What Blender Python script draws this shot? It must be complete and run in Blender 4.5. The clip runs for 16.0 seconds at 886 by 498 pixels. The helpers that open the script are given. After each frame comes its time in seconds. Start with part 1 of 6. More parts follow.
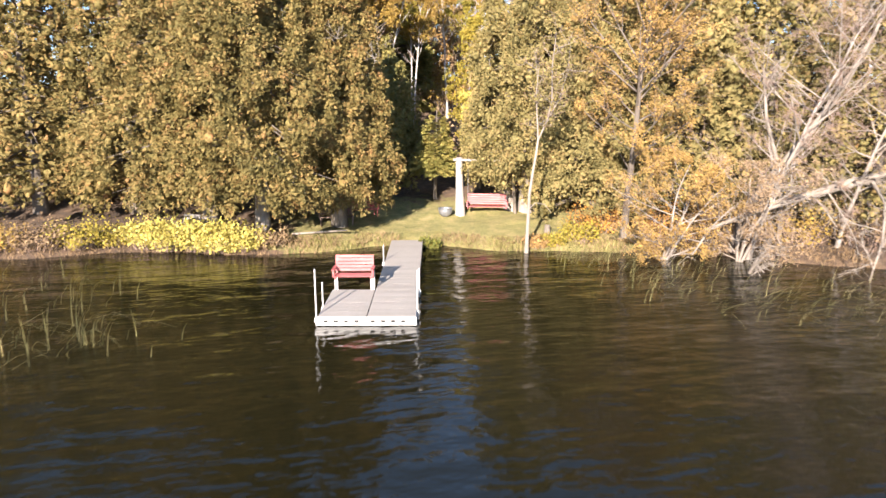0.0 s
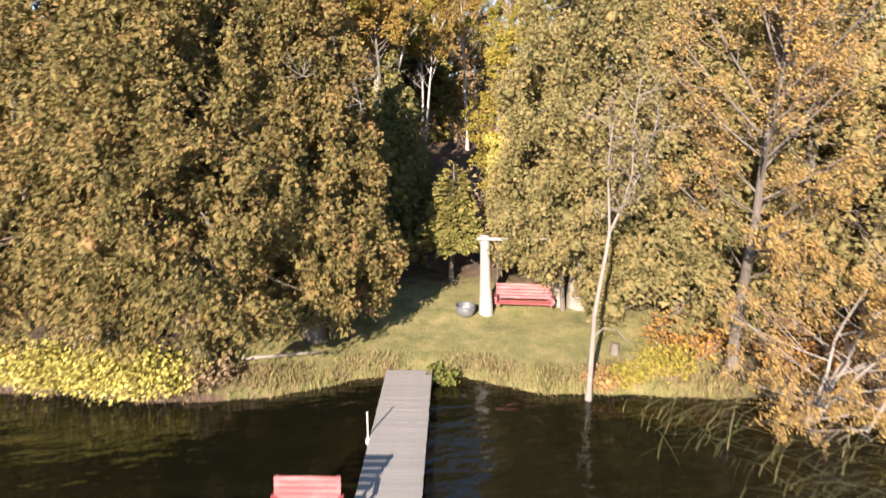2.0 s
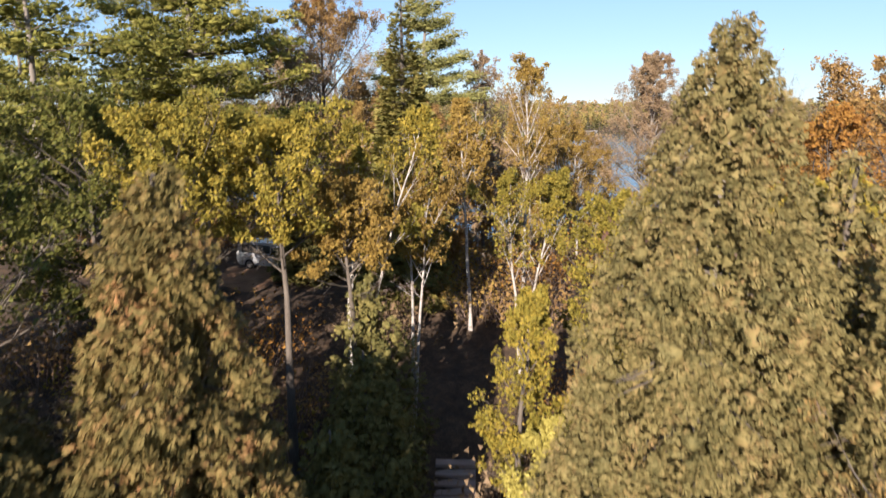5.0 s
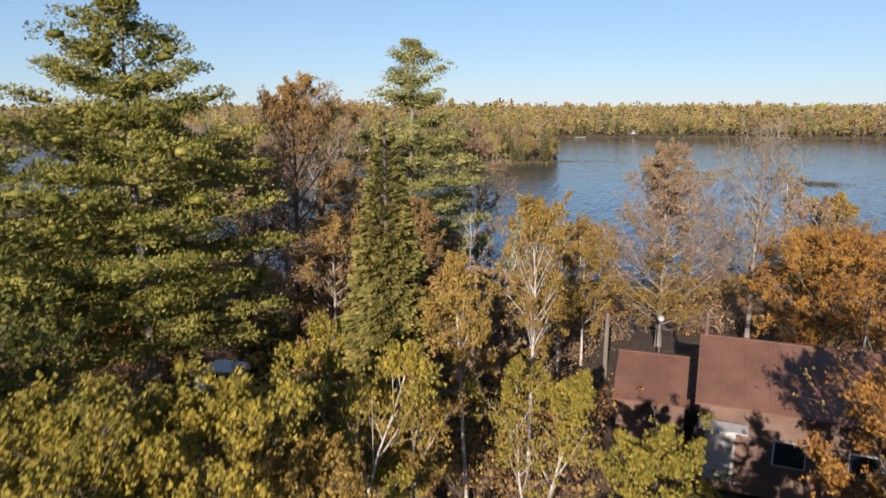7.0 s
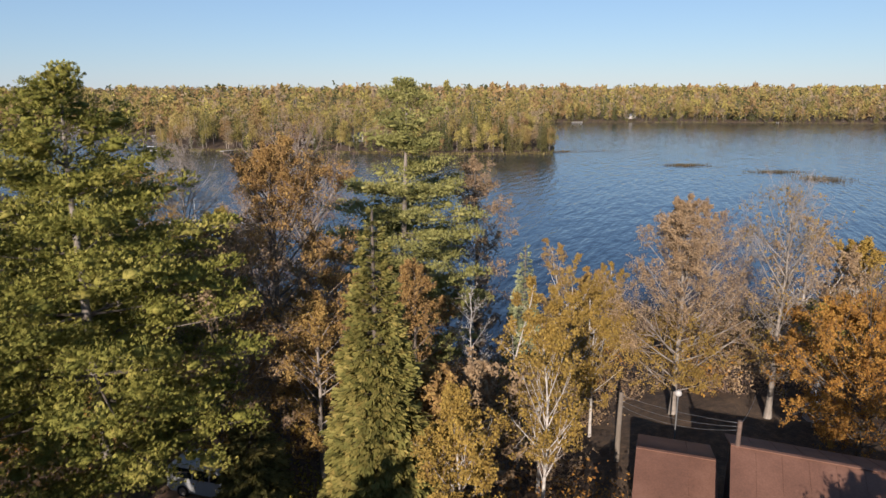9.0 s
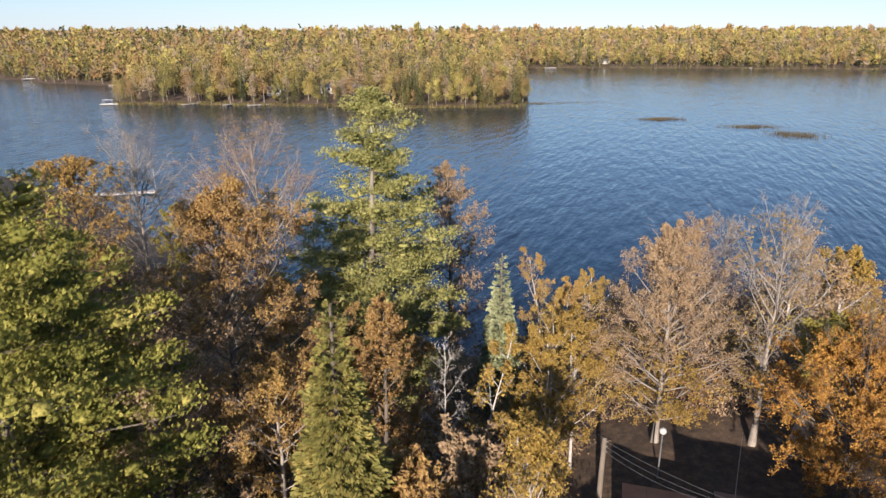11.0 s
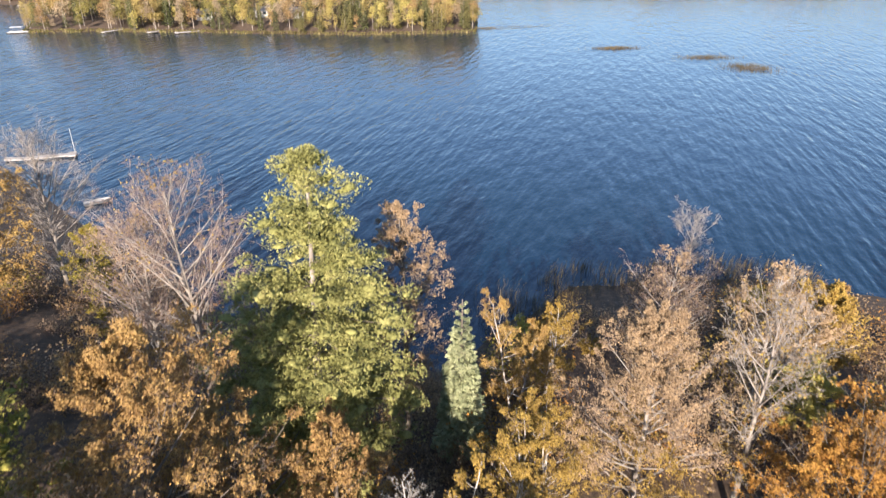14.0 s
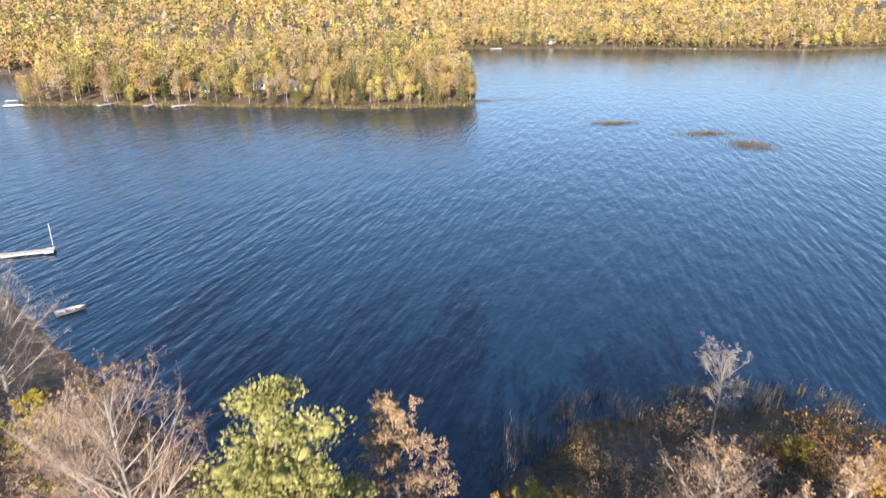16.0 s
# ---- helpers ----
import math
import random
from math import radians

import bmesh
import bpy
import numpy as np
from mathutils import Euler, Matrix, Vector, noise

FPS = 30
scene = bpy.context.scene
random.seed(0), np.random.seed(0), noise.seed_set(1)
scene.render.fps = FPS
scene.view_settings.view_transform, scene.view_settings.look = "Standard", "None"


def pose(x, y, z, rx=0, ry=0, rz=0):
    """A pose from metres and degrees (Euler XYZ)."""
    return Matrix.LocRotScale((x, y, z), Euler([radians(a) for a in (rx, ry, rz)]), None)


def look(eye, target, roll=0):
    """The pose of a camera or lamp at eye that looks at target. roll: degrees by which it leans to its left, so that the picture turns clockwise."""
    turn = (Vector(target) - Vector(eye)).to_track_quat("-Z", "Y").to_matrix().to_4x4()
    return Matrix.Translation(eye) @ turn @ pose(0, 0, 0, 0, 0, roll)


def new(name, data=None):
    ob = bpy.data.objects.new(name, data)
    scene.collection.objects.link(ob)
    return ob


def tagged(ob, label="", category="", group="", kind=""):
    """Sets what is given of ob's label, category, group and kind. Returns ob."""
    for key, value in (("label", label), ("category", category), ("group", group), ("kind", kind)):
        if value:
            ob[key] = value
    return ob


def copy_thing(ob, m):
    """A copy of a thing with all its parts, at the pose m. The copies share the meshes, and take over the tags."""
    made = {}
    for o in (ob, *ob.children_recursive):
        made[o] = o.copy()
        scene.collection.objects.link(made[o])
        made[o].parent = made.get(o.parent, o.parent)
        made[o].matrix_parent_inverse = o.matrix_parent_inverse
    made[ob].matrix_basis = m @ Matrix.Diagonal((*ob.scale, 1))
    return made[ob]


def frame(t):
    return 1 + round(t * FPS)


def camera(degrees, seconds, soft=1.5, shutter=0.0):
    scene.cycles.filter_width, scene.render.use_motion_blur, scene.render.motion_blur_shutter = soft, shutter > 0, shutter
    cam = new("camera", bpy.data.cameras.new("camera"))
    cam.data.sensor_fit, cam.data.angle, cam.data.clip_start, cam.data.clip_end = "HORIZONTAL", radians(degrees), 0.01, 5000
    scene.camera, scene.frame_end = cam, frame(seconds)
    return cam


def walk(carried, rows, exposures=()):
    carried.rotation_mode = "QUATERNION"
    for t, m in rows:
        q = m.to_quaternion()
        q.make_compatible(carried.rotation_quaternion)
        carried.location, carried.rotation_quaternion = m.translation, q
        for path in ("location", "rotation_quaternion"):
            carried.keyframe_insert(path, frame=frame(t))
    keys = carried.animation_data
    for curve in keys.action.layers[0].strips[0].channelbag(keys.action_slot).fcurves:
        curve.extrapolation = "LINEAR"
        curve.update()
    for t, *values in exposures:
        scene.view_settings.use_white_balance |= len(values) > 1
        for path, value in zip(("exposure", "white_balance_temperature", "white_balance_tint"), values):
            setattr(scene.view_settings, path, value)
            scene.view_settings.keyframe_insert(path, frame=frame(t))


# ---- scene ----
cam = camera(68.5, 16.0, soft=1.45, shutter=0.5)
PATH = [
    (0, (0.663, -0.732, 5.948), (0.617, 1.222, 5.522), 0.1),
    (0.5, (0.657, 1.75, 6.112), (0.596, 3.703, 5.688), -0.1),
    (1, (0.593, 4.145, 6.554), (0.515, 6.097, 6.126), -0.1),
    (1.5, (0.492, 6.525, 7.223), (0.396, 8.474, 6.788), -0.1),
    (2, (0.399, 8.77, 7.903), (0.297, 10.72, 7.469), -0.1),
    (2.5, (0.195, 10.759, 8.809), (0.102, 12.71, 8.382), -0.2),
    (3, (-0.014, 12.697, 10.18), (-0.1, 14.648, 9.748), 0.2),
    (3.5, (-0.148, 14.501, 11.465), (-0.229, 16.455, 11.044), 0.5),
    (4, (-0.192, 16.084, 12.886), (-0.272, 18.037, 12.462), 0.4),
    (4.5, (-0.141, 17.617, 14.167), (-0.229, 19.572, 13.751), -0.1),
    (5, (-0.134, 19.072, 15.513), (-0.224, 21.028, 15.104), -0.4),
    (7.5, (-0.635, 26.724, 22.659), (-0.681, 28.68, 22.243), -0.0),
    (8, (-0.677, 27.799, 23.755), (-0.723, 29.755, 23.341), -0.0),
    (8.5, (-0.738, 28.928, 24.631), (-0.783, 30.879, 24.192), -0.0),
    (9, (-0.73, 30.021, 25.381), (-0.766, 31.964, 24.907), -0.1),
    (11.5, (-0.613, 35.218, 30.208), (-0.549, 37.097, 29.525), -0.1),
    (12, (-0.602, 36.348, 31.215), (-0.522, 38.21, 30.488), -0.1),
    (12.5, (-0.596, 37.559, 32.232), (-0.486, 39.4, 31.459), -0.0),
    (13, (-0.574, 38.836, 33.114), (-0.406, 40.653, 32.296), 0.1),
    (13.5, (-0.51, 40.268, 34.043), (-0.322, 42.062, 33.18), 0.2),
    (14, (-0.409, 41.961, 35.142), (-0.22, 43.746, 34.26), 0.2),
    (14.5, (-0.304, 43.877, 36.215), (-0.112, 45.664, 35.339), 0.2),
    (15, (-0.103, 45.986, 37.333), (0.09, 47.795, 36.503), 0.2),
    (15.5, (0.064, 48.204, 38.421), (0.264, 50.036, 37.643), 0.2),
    (16, (0.262, 50.617, 39.297), (0.466, 52.468, 38.567), 0.2),
]
EXPOSURE = [(0, 2.2, 6000, 16), (1.0, 2.05, 6000, 16), (2.5, 1.72, 6000, 16), (4.0, 1.42, 6000, 16), (5.0, 1.2, 6000, 16), (7.5, 0.75, 6000, 16), (9.0, 0.68, 6000, 16), (11.5, 1.28, 6000, 16), (12.5, 1.58, 6000, 16), (14.5, 1.75, 6000, 16), (16, 1.88, 6000, 16)]
walk(cam, [(t, look(eye, target, roll)) for t, eye, target, roll in PATH], EXPOSURE)

# ---- world, sun, light ----
SUN_AZ, SUN_EL = radians(14.5), radians(21)
to_sun = Vector((-math.sin(SUN_AZ) * math.cos(SUN_EL), -math.cos(SUN_AZ) * math.cos(SUN_EL), math.sin(SUN_EL)))
world = bpy.data.worlds.new("sky")
scene.world = world
world.use_nodes = True
wn = world.node_tree
sky = wn.nodes.new("ShaderNodeTexSky")
sky.sky_type, sky.sun_disc = "NISHITA", False
sky.sun_elevation = SUN_EL
sky.sun_rotation = math.atan2(to_sun.x, to_sun.y)
sky.air_density, sky.dust_density, sky.ozone_density = 1.0, 0.0, 3.0
haze = wn.nodes.new("ShaderNodeMix")
haze.data_type = "RGBA"
haze.inputs[7].default_value = (3.2, 4.75, 6.5, 1)
sky_dir, sky_z, sky_low = wn.nodes.new("ShaderNodeTexCoord"), wn.nodes.new("ShaderNodeSeparateXYZ"), wn.nodes.new("ShaderNodeMapRange")
sky_low.inputs["From Min"].default_value, sky_low.inputs["From Max"].default_value = 0.0, 0.45
sky_low.inputs["To Min"].default_value, sky_low.inputs["To Max"].default_value = 0.55, 0.18
wn.links.new(sky_dir.outputs["Generated"], sky_z.inputs[0])
wn.links.new(sky_z.outputs[2], sky_low.inputs["Value"])
wn.links.new(sky_low.outputs[0], haze.inputs[0])
wn.links.new(sky.outputs[0], haze.inputs[6])
wn.links.new(haze.outputs[2], wn.nodes["Background"].inputs[0])
wn.nodes["Background"].inputs[1].default_value = 0.065
sun = new("sun", bpy.data.lights.new("sun", "SUN"))
sun.data.energy, sun.data.angle, sun.data.color = 5.0, radians(0.5), (1.0, 0.87, 0.70)
sun.matrix_world = look((0, 0, 60), Vector((0, 0, 60)) - to_sun)


# ---- materials ----
def nodes_of(name):
    m = bpy.data.materials.new(name)
    m.use_nodes = True
    nt = m.node_tree
    return m, nt, nt.nodes["Principled BSDF"], nt.nodes["Material Output"]


def ramp_node(nt, cols):
    r = nt.nodes.new("ShaderNodeValToRGB")
    el = r.color_ramp.elements
    while len(el) < len(cols):
        el.new(0.5)
    for i, c in enumerate(cols):
        el[i].position = 0.12 + 0.76 * i / max(1, len(cols) - 1)
        el[i].color = (*c, 1)
    return r


def math_node(nt, op, a, b):
    n = nt.nodes.new("ShaderNodeMath")
    n.operation = op
    for i, v in enumerate((a, b)):
        if isinstance(v, (int, float)):
            n.inputs[i].default_value = v
        else:
            nt.links.new(v, n.inputs[i])
    return n.outputs[0]


def noise_node(nt, vec, scale, detail=3.0, rough=0.55):
    n = nt.nodes.new("ShaderNodeTexNoise")
    n.inputs["Scale"].default_value, n.inputs["Detail"].default_value, n.inputs["Roughness"].default_value = scale, detail, rough
    if vec is not None:
        nt.links.new(vec, n.inputs["Vector"])
    return n.outputs[0]


def surf(name, cols, scale=1.0, fine=20.0, rough=0.8, bump=0.3, depth=0.02, metal=0.0, stretch=(1, 1, 1), spec=0.5, vary=0.0):
    """A procedural surface: large stains and fine grain between the given colours, with relief of the grain."""
    m, nt, p, out = nodes_of(name)
    tc = nt.nodes.new("ShaderNodeTexCoord")
    mp = nt.nodes.new("ShaderNodeMapping")
    mp.inputs["Scale"].default_value = stretch
    nt.links.new(tc.outputs["Object"], mp.inputs[0])
    a, b = noise_node(nt, mp.outputs[0], scale, 4), noise_node(nt, mp.outputs[0], fine, 5, 0.65)
    f = math_node(nt, "ADD", math_node(nt, "MULTIPLY", a, 0.6), math_node(nt, "MULTIPLY", b, 0.4))
    if vary:
        oi = nt.nodes.new("ShaderNodeObjectInfo")
        f = math_node(nt, "ADD", f, math_node(nt, "MULTIPLY", math_node(nt, "SUBTRACT", oi.outputs["Random"], 0.5), vary))
    f = math_node(nt, "ADD", math_node(nt, "MULTIPLY", math_node(nt, "SUBTRACT", f, 0.5), 2.2), 0.5)
    r = ramp_node(nt, cols)
    nt.links.new(f, r.inputs[0])
    nt.links.new(r.outputs[0], p.inputs["Base Color"])
    p.inputs["Roughness"].default_value, p.inputs["Metallic"].default_value = rough, metal
    p.inputs["Specular IOR Level"].default_value = spec
    if bump:
        bn = nt.nodes.new("ShaderNodeBump")
        bn.inputs["Strength"].default_value, bn.inputs["Distance"].default_value = bump, depth
        nt.links.new(b, bn.inputs["Height"])
        nt.links.new(bn.outputs[0], p.inputs["Normal"])
    return m


def leafy(name, cols, patch=0.5, through_light=0.22, rough=0.75, single=0.5, mottle=0.5):
    """Leaves: each leaf of its own tone, with patches over the crown; some light goes through."""
    m, nt, p, out = nodes_of(name)
    tc, ge, oi = (nt.nodes.new("ShaderNode" + k) for k in ("TexCoord", "NewGeometry", "ObjectInfo"))
    n = noise_node(nt, tc.outputs["Object"], patch, 3, 0.6)
    nn = math_node(nt, "ADD", math_node(nt, "MULTIPLY", math_node(nt, "SUBTRACT", n, 0.5), 2.0), 0.5)
    f = math_node(nt, "ADD", math_node(nt, "MULTIPLY", ge.outputs["Random Per Island"], single), math_node(nt, "MULTIPLY", nn, 0.9 - single))
    f = math_node(nt, "ADD", f, math_node(nt, "MULTIPLY", oi.outputs["Random"], 0.14))
    f = math_node(nt, "ADD", f, math_node(nt, "MULTIPLY", math_node(nt, "SUBTRACT", noise_node(nt, tc.outputs["Object"], 11.0, 2, 0.7), 0.5), mottle))
    r = ramp_node(nt, cols)
    nt.links.new(f, r.inputs[0])
    nt.links.new(r.outputs[0], p.inputs["Base Color"])
    p.inputs["Roughness"].default_value, p.inputs["Specular IOR Level"].default_value = rough, 0.16
    tr, mx = nt.nodes.new("ShaderNodeBsdfTranslucent"), nt.nodes.new("ShaderNodeMixShader")
    nt.links.new(r.outputs[0], tr.inputs[0])
    mx.inputs[0].default_value = through_light
    nt.links.new(p.outputs[0], mx.inputs[1])
    nt.links.new(tr.outputs[0], mx.inputs[2])
    nt.links.new(mx.outputs[0], out.inputs[0])
    return m


M_CEDAR = leafy("cedar_foliage", [(0.048, 0.042, 0.013), (0.122, 0.098, 0.031), (0.208, 0.15, 0.05), (0.29, 0.145, 0.058)], 1.3, 0.10, 0.75, 0.34, 0.7)
M_CEDAR_R = leafy("cedar_foliage_pale", [(0.07, 0.064, 0.024), (0.15, 0.126, 0.046), (0.235, 0.187, 0.07), (0.29, 0.19, 0.078)], 1.1, 0.12, 0.75, 0.36, 0.7)
M_PINE = leafy("pine_needles", [(0.07, 0.07, 0.022), (0.168, 0.164, 0.05), (0.275, 0.26, 0.083), (0.37, 0.325, 0.12)], 0.6, 0.12, 0.75, 0.36, 0.7)
M_PINE_DARK = leafy("dark_pine_needles", [(0.043, 0.047, 0.010), (0.116, 0.117, 0.022), (0.21, 0.195, 0.04), (0.31, 0.26, 0.065)], 0.6, 0.11, 0.75, 0.36, 0.7)
M_SPRUCE = leafy("spruce_needles", [(0.07, 0.07, 0.022), (0.15, 0.135, 0.042), (0.235, 0.19, 0.06)], 0.6, 0.12)
M_PALE = leafy("pale_spruce_needles", [(0.15, 0.17, 0.085), (0.28, 0.30, 0.155), (0.42, 0.42, 0.24)], 0.6, 0.15)
M_SAPLING = leafy("sapling_needles", [(0.11, 0.11, 0.028), (0.22, 0.195, 0.052), (0.34, 0.26, 0.075)], 0.8, 0.18)
M_GOLD = leafy("golden_leaves", [(0.155, 0.096, 0.026), (0.28, 0.183, 0.043), (0.41, 0.28, 0.064)], 0.5)
M_YELLOW = leafy("yellow_leaves", [(0.27, 0.23, 0.05), (0.44, 0.37, 0.085), (0.57, 0.49, 0.14)], 0.5, 0.26)
M_LIME = leafy("yellow_green_leaves", [(0.12, 0.108, 0.022), (0.25, 0.205, 0.034), (0.40, 0.29, 0.045)], 0.5, 0.26)
M_GREEN = leafy("green_leaves", [(0.055, 0.065, 0.014), (0.12, 0.122, 0.027), (0.21, 0.18, 0.036)], 0.5, 0.2)
M_ORANGE = leafy("orange_leaves", [(0.19, 0.085, 0.026), (0.33, 0.162, 0.036), (0.45, 0.252, 0.054)], 0.5)
M_RUST = leafy("rust_leaves", [(0.15, 0.088, 0.04), (0.275, 0.165, 0.062), (0.41, 0.265, 0.088)], 0.5)
M_AMBER = leafy("amber_leaves", [(0.18, 0.105, 0.042), (0.31, 0.195, 0.064), (0.44, 0.30, 0.088)], 0.5)
M_TAN = leafy("tan_leaves", [(0.165, 0.112, 0.066), (0.29, 0.20, 0.116), (0.42, 0.297, 0.165)], 0.5)
M_BRUSH = leafy("dry_brush", [(0.12, 0.08, 0.045), (0.22, 0.147, 0.08), (0.33, 0.23, 0.122)], 0.7)
M_GRASS = leafy("grass_blades", [(0.12, 0.115, 0.036), (0.235, 0.205, 0.07), (0.39, 0.31, 0.135)], 0.7, 0.3)
M_REED = leafy("reed_blades", [(0.11, 0.105, 0.04), (0.19, 0.17, 0.07), (0.29, 0.24, 0.11)], 0.3, 0.3)
M_MARSH = leafy("marsh_reeds", [(0.085, 0.065, 0.032), (0.165, 0.12, 0.055), (0.25, 0.175, 0.082)], 0.2, 0.3)
FAR = [leafy("far_" + n, c, 0.16, 0.2, 0.8, 0.22, 0.0) for n, c in (
    ("spruce", [(0.07, 0.066, 0.026), (0.13, 0.115, 0.042), (0.20, 0.165, 0.06)]), ("gold", [(0.18, 0.13, 0.048), (0.29, 0.217, 0.074), (0.38, 0.30, 0.10)]),
    ("yellow", [(0.25, 0.20, 0.06), (0.37, 0.30, 0.085), (0.46, 0.385, 0.12)]), ("rust", [(0.18, 0.11, 0.055), (0.29, 0.185, 0.08), (0.38, 0.258, 0.11)]),
    ("tan", [(0.19, 0.14, 0.09), (0.29, 0.218, 0.135), (0.38, 0.295, 0.18)]), ("pine", [(0.04, 0.047, 0.02), (0.08, 0.085, 0.032), (0.135, 0.128, 0.048)]), ("lime", [(0.14, 0.123, 0.04), (0.235, 0.197, 0.06), (0.32, 0.262, 0.08)]))]
M_BARK = surf("grey_brown_bark", [(0.055, 0.043, 0.032), (0.115, 0.092, 0.07), (0.18, 0.15, 0.118)], 2, 25, 0.9, 0.8, 0.02, stretch=(1, 1, 0.25))
M_BARE = surf("pale_grey_bark", [(0.14, 0.115, 0.09), (0.23, 0.195, 0.16), (0.33, 0.285, 0.24)], 2, 25, 0.9, 0.6, 0.015, stretch=(1, 1, 0.3))
M_TWIG = surf("reddish_twigs", [(0.12, 0.08, 0.06), (0.20, 0.135, 0.10), (0.28, 0.20, 0.15)], 1, 12, 0.9, 0)
M_BIRCH = surf("white_birch_bark", [(0.14, 0.12, 0.10), (0.38, 0.34, 0.295), (0.53, 0.485, 0.425)], 3, 14, 0.7, 0.3, 0.01, stretch=(1, 1, 2.5))
M_DEADWOOD = surf("weathered_dead_wood", [(0.13, 0.105, 0.082), (0.21, 0.175, 0.14), (0.30, 0.255, 0.21)], 2, 25, 0.9, 0.5, 0.01, stretch=(1, 1, 0.3))


# ---- mesh helpers ----
def mesh_np(name, V, F, mat, smooth=False):
    """A triangle mesh from arrays of corners and triples."""
    me = bpy.data.meshes.new(name)
    V, F = np.ascontiguousarray(V, np.float32), np.ascontiguousarray(F, np.int32)
    me.vertices.add(len(V))
    me.vertices.foreach_set("co", V.ravel())
    me.loops.add(F.size)
    me.loops.foreach_set("vertex_index", F.ravel())
    me.polygons.add(len(F))
    me.polygons.foreach_set("loop_start", np.arange(len(F), dtype=np.int32) * F.shape[1])
    me.polygons.foreach_set("loop_total", np.full(len(F), F.shape[1], np.int32))
    if smooth:
        me.polygons.foreach_set("use_smooth", np.ones(len(F), bool))
    me.update(calc_edges=True)
    me.materials.append(mat)
    return me


def part(name, data, mat, parent=None, label=""):
    """One mesh object, from a bmesh or from arrays, under a thing or a part."""
    if isinstance(data, bmesh.types.BMesh):
        me = bpy.data.meshes.new(name)
        data.to_mesh(me)
        data.free()
        me.materials.append(mat)
    elif isinstance(data, tuple):
        me = mesh_np(name, data[0], data[1], mat, len(data) > 2)
    else:
        me = data
    ob = new(name, me)
    ob.parent = parent
    return tagged(ob, label)


def thing(name, m, label, category, group="", kind=""):
    ob = new(name)
    ob.empty_display_size = 0.3
    ob.matrix_world = m
    return tagged(ob, label, category, group, kind)


def box(bm, x0, x1, y0, y1, z0, z1, bevel=0.0, m=None):
    """A box with bevelled edges, added to bm."""
    got = bmesh.ops.create_cube(bm, size=1)["verts"]
    bmesh.ops.scale(bm, vec=(x1 - x0, y1 - y0, z1 - z0), verts=got)
    bmesh.ops.translate(bm, vec=((x0 + x1) / 2, (y0 + y1) / 2, (z0 + z1) / 2), verts=got)
    if m is not None:
        bmesh.ops.transform(bm, matrix=m, verts=got)
    if bevel:
        es = list({e for v in got for e in v.link_edges})
        bmesh.ops.bevel(bm, geom=es, offset=bevel, segments=2, affect="EDGES", profile=0.6)
    return bm


def boxed(*a, **k):
    return box(bmesh.new(), *a, **k)


def rod(bm, a, b, r0, r1=None, n=8):
    """A round bar from a to b, added to bm."""
    a, b = Vector(a), Vector(b)
    d = b - a
    m = Matrix.Translation((a + b) / 2) @ d.to_track_quat("Z", "Y").to_matrix().to_4x4()
    bmesh.ops.create_cone(bm, cap_ends=True, segments=n, radius1=r0, radius2=r0 if r1 is None else r1, depth=d.length, matrix=m)
    return bm


def unit(v):
    return v / np.maximum(np.linalg.norm(v, axis=-1, keepdims=True), 1e-9)


def scatter(tv, tf, pos, way, size, rng, roll=True, up=(0, 0, 1)):
    """Copies of a small template (tv, tf; it points along y, its face along z) at pos, along way, as one array mesh."""
    n, k = len(pos), len(tv)
    a = unit(way)
    b = np.cross(a, np.broadcast_to(np.asarray(up, float), a.shape))
    b = unit(np.where(np.linalg.norm(b, axis=1, keepdims=True) < 1e-3, [[1.0, 0, 0]], b))
    c = np.cross(b, a)
    if roll is not False:
        w = rng.uniform(-np.pi, np.pi, n) if roll is True else rng.normal(0, roll, n)
        cw, sw = np.cos(w)[:, None], np.sin(w)[:, None]
        b, c = b * cw + c * sw, c * cw - b * sw
    s = np.broadcast_to(size, (n,))[:, None, None]
    V = pos[:, None] + s * (tv[None, :, :1] * b[:, None] + tv[None, :, 1:2] * a[:, None] + tv[None, :, 2:] * c[:, None])
    F = tf[None] + (np.arange(n) * k)[:, None, None]
    return V.reshape(-1, 3), F.reshape(-1, tf.shape[1])


def merge(*meshes):
    Vs, Fs, n = [], [], 0
    for V, F in meshes:
        Vs.append(V)
        Fs.append(F + n)
        n += len(V)
    return np.concatenate(Vs), np.concatenate(Fs)


def tubes(p0, p1, r0, r1, n=3):
    """Tapered bars without caps, from p0 to p1."""
    p0, p1 = np.atleast_2d(p0), np.atleast_2d(p1)
    a = unit(p1 - p0)
    ref = np.where(np.abs(a[:, 2:]) > 0.9, [[1.0, 0, 0]], [[0, 0, 1.0]])
    b = unit(np.cross(a, ref))
    c = np.cross(a, b)
    t = np.arange(n) / n * 2 * np.pi
    ring = np.cos(t)[None, :, None] * b[:, None] + np.sin(t)[None, :, None] * c[:, None]
    N = len(p0)
    r0, r1 = np.broadcast_to(r0, N)[:, None, None], np.broadcast_to(r1, N)[:, None, None]
    V = np.concatenate([p0[:, None] + r0 * ring, p1[:, None] + r1 * ring], 1)
    i = np.arange(n)
    j = (i + 1) % n
    F = np.concatenate([np.stack([i, j, i + n], 1), np.stack([j, j + n, i + n], 1)])
    return V.reshape(-1, 3), (F[None] + (np.arange(N) * 2 * n)[:, None, None]).reshape(-1, 3)


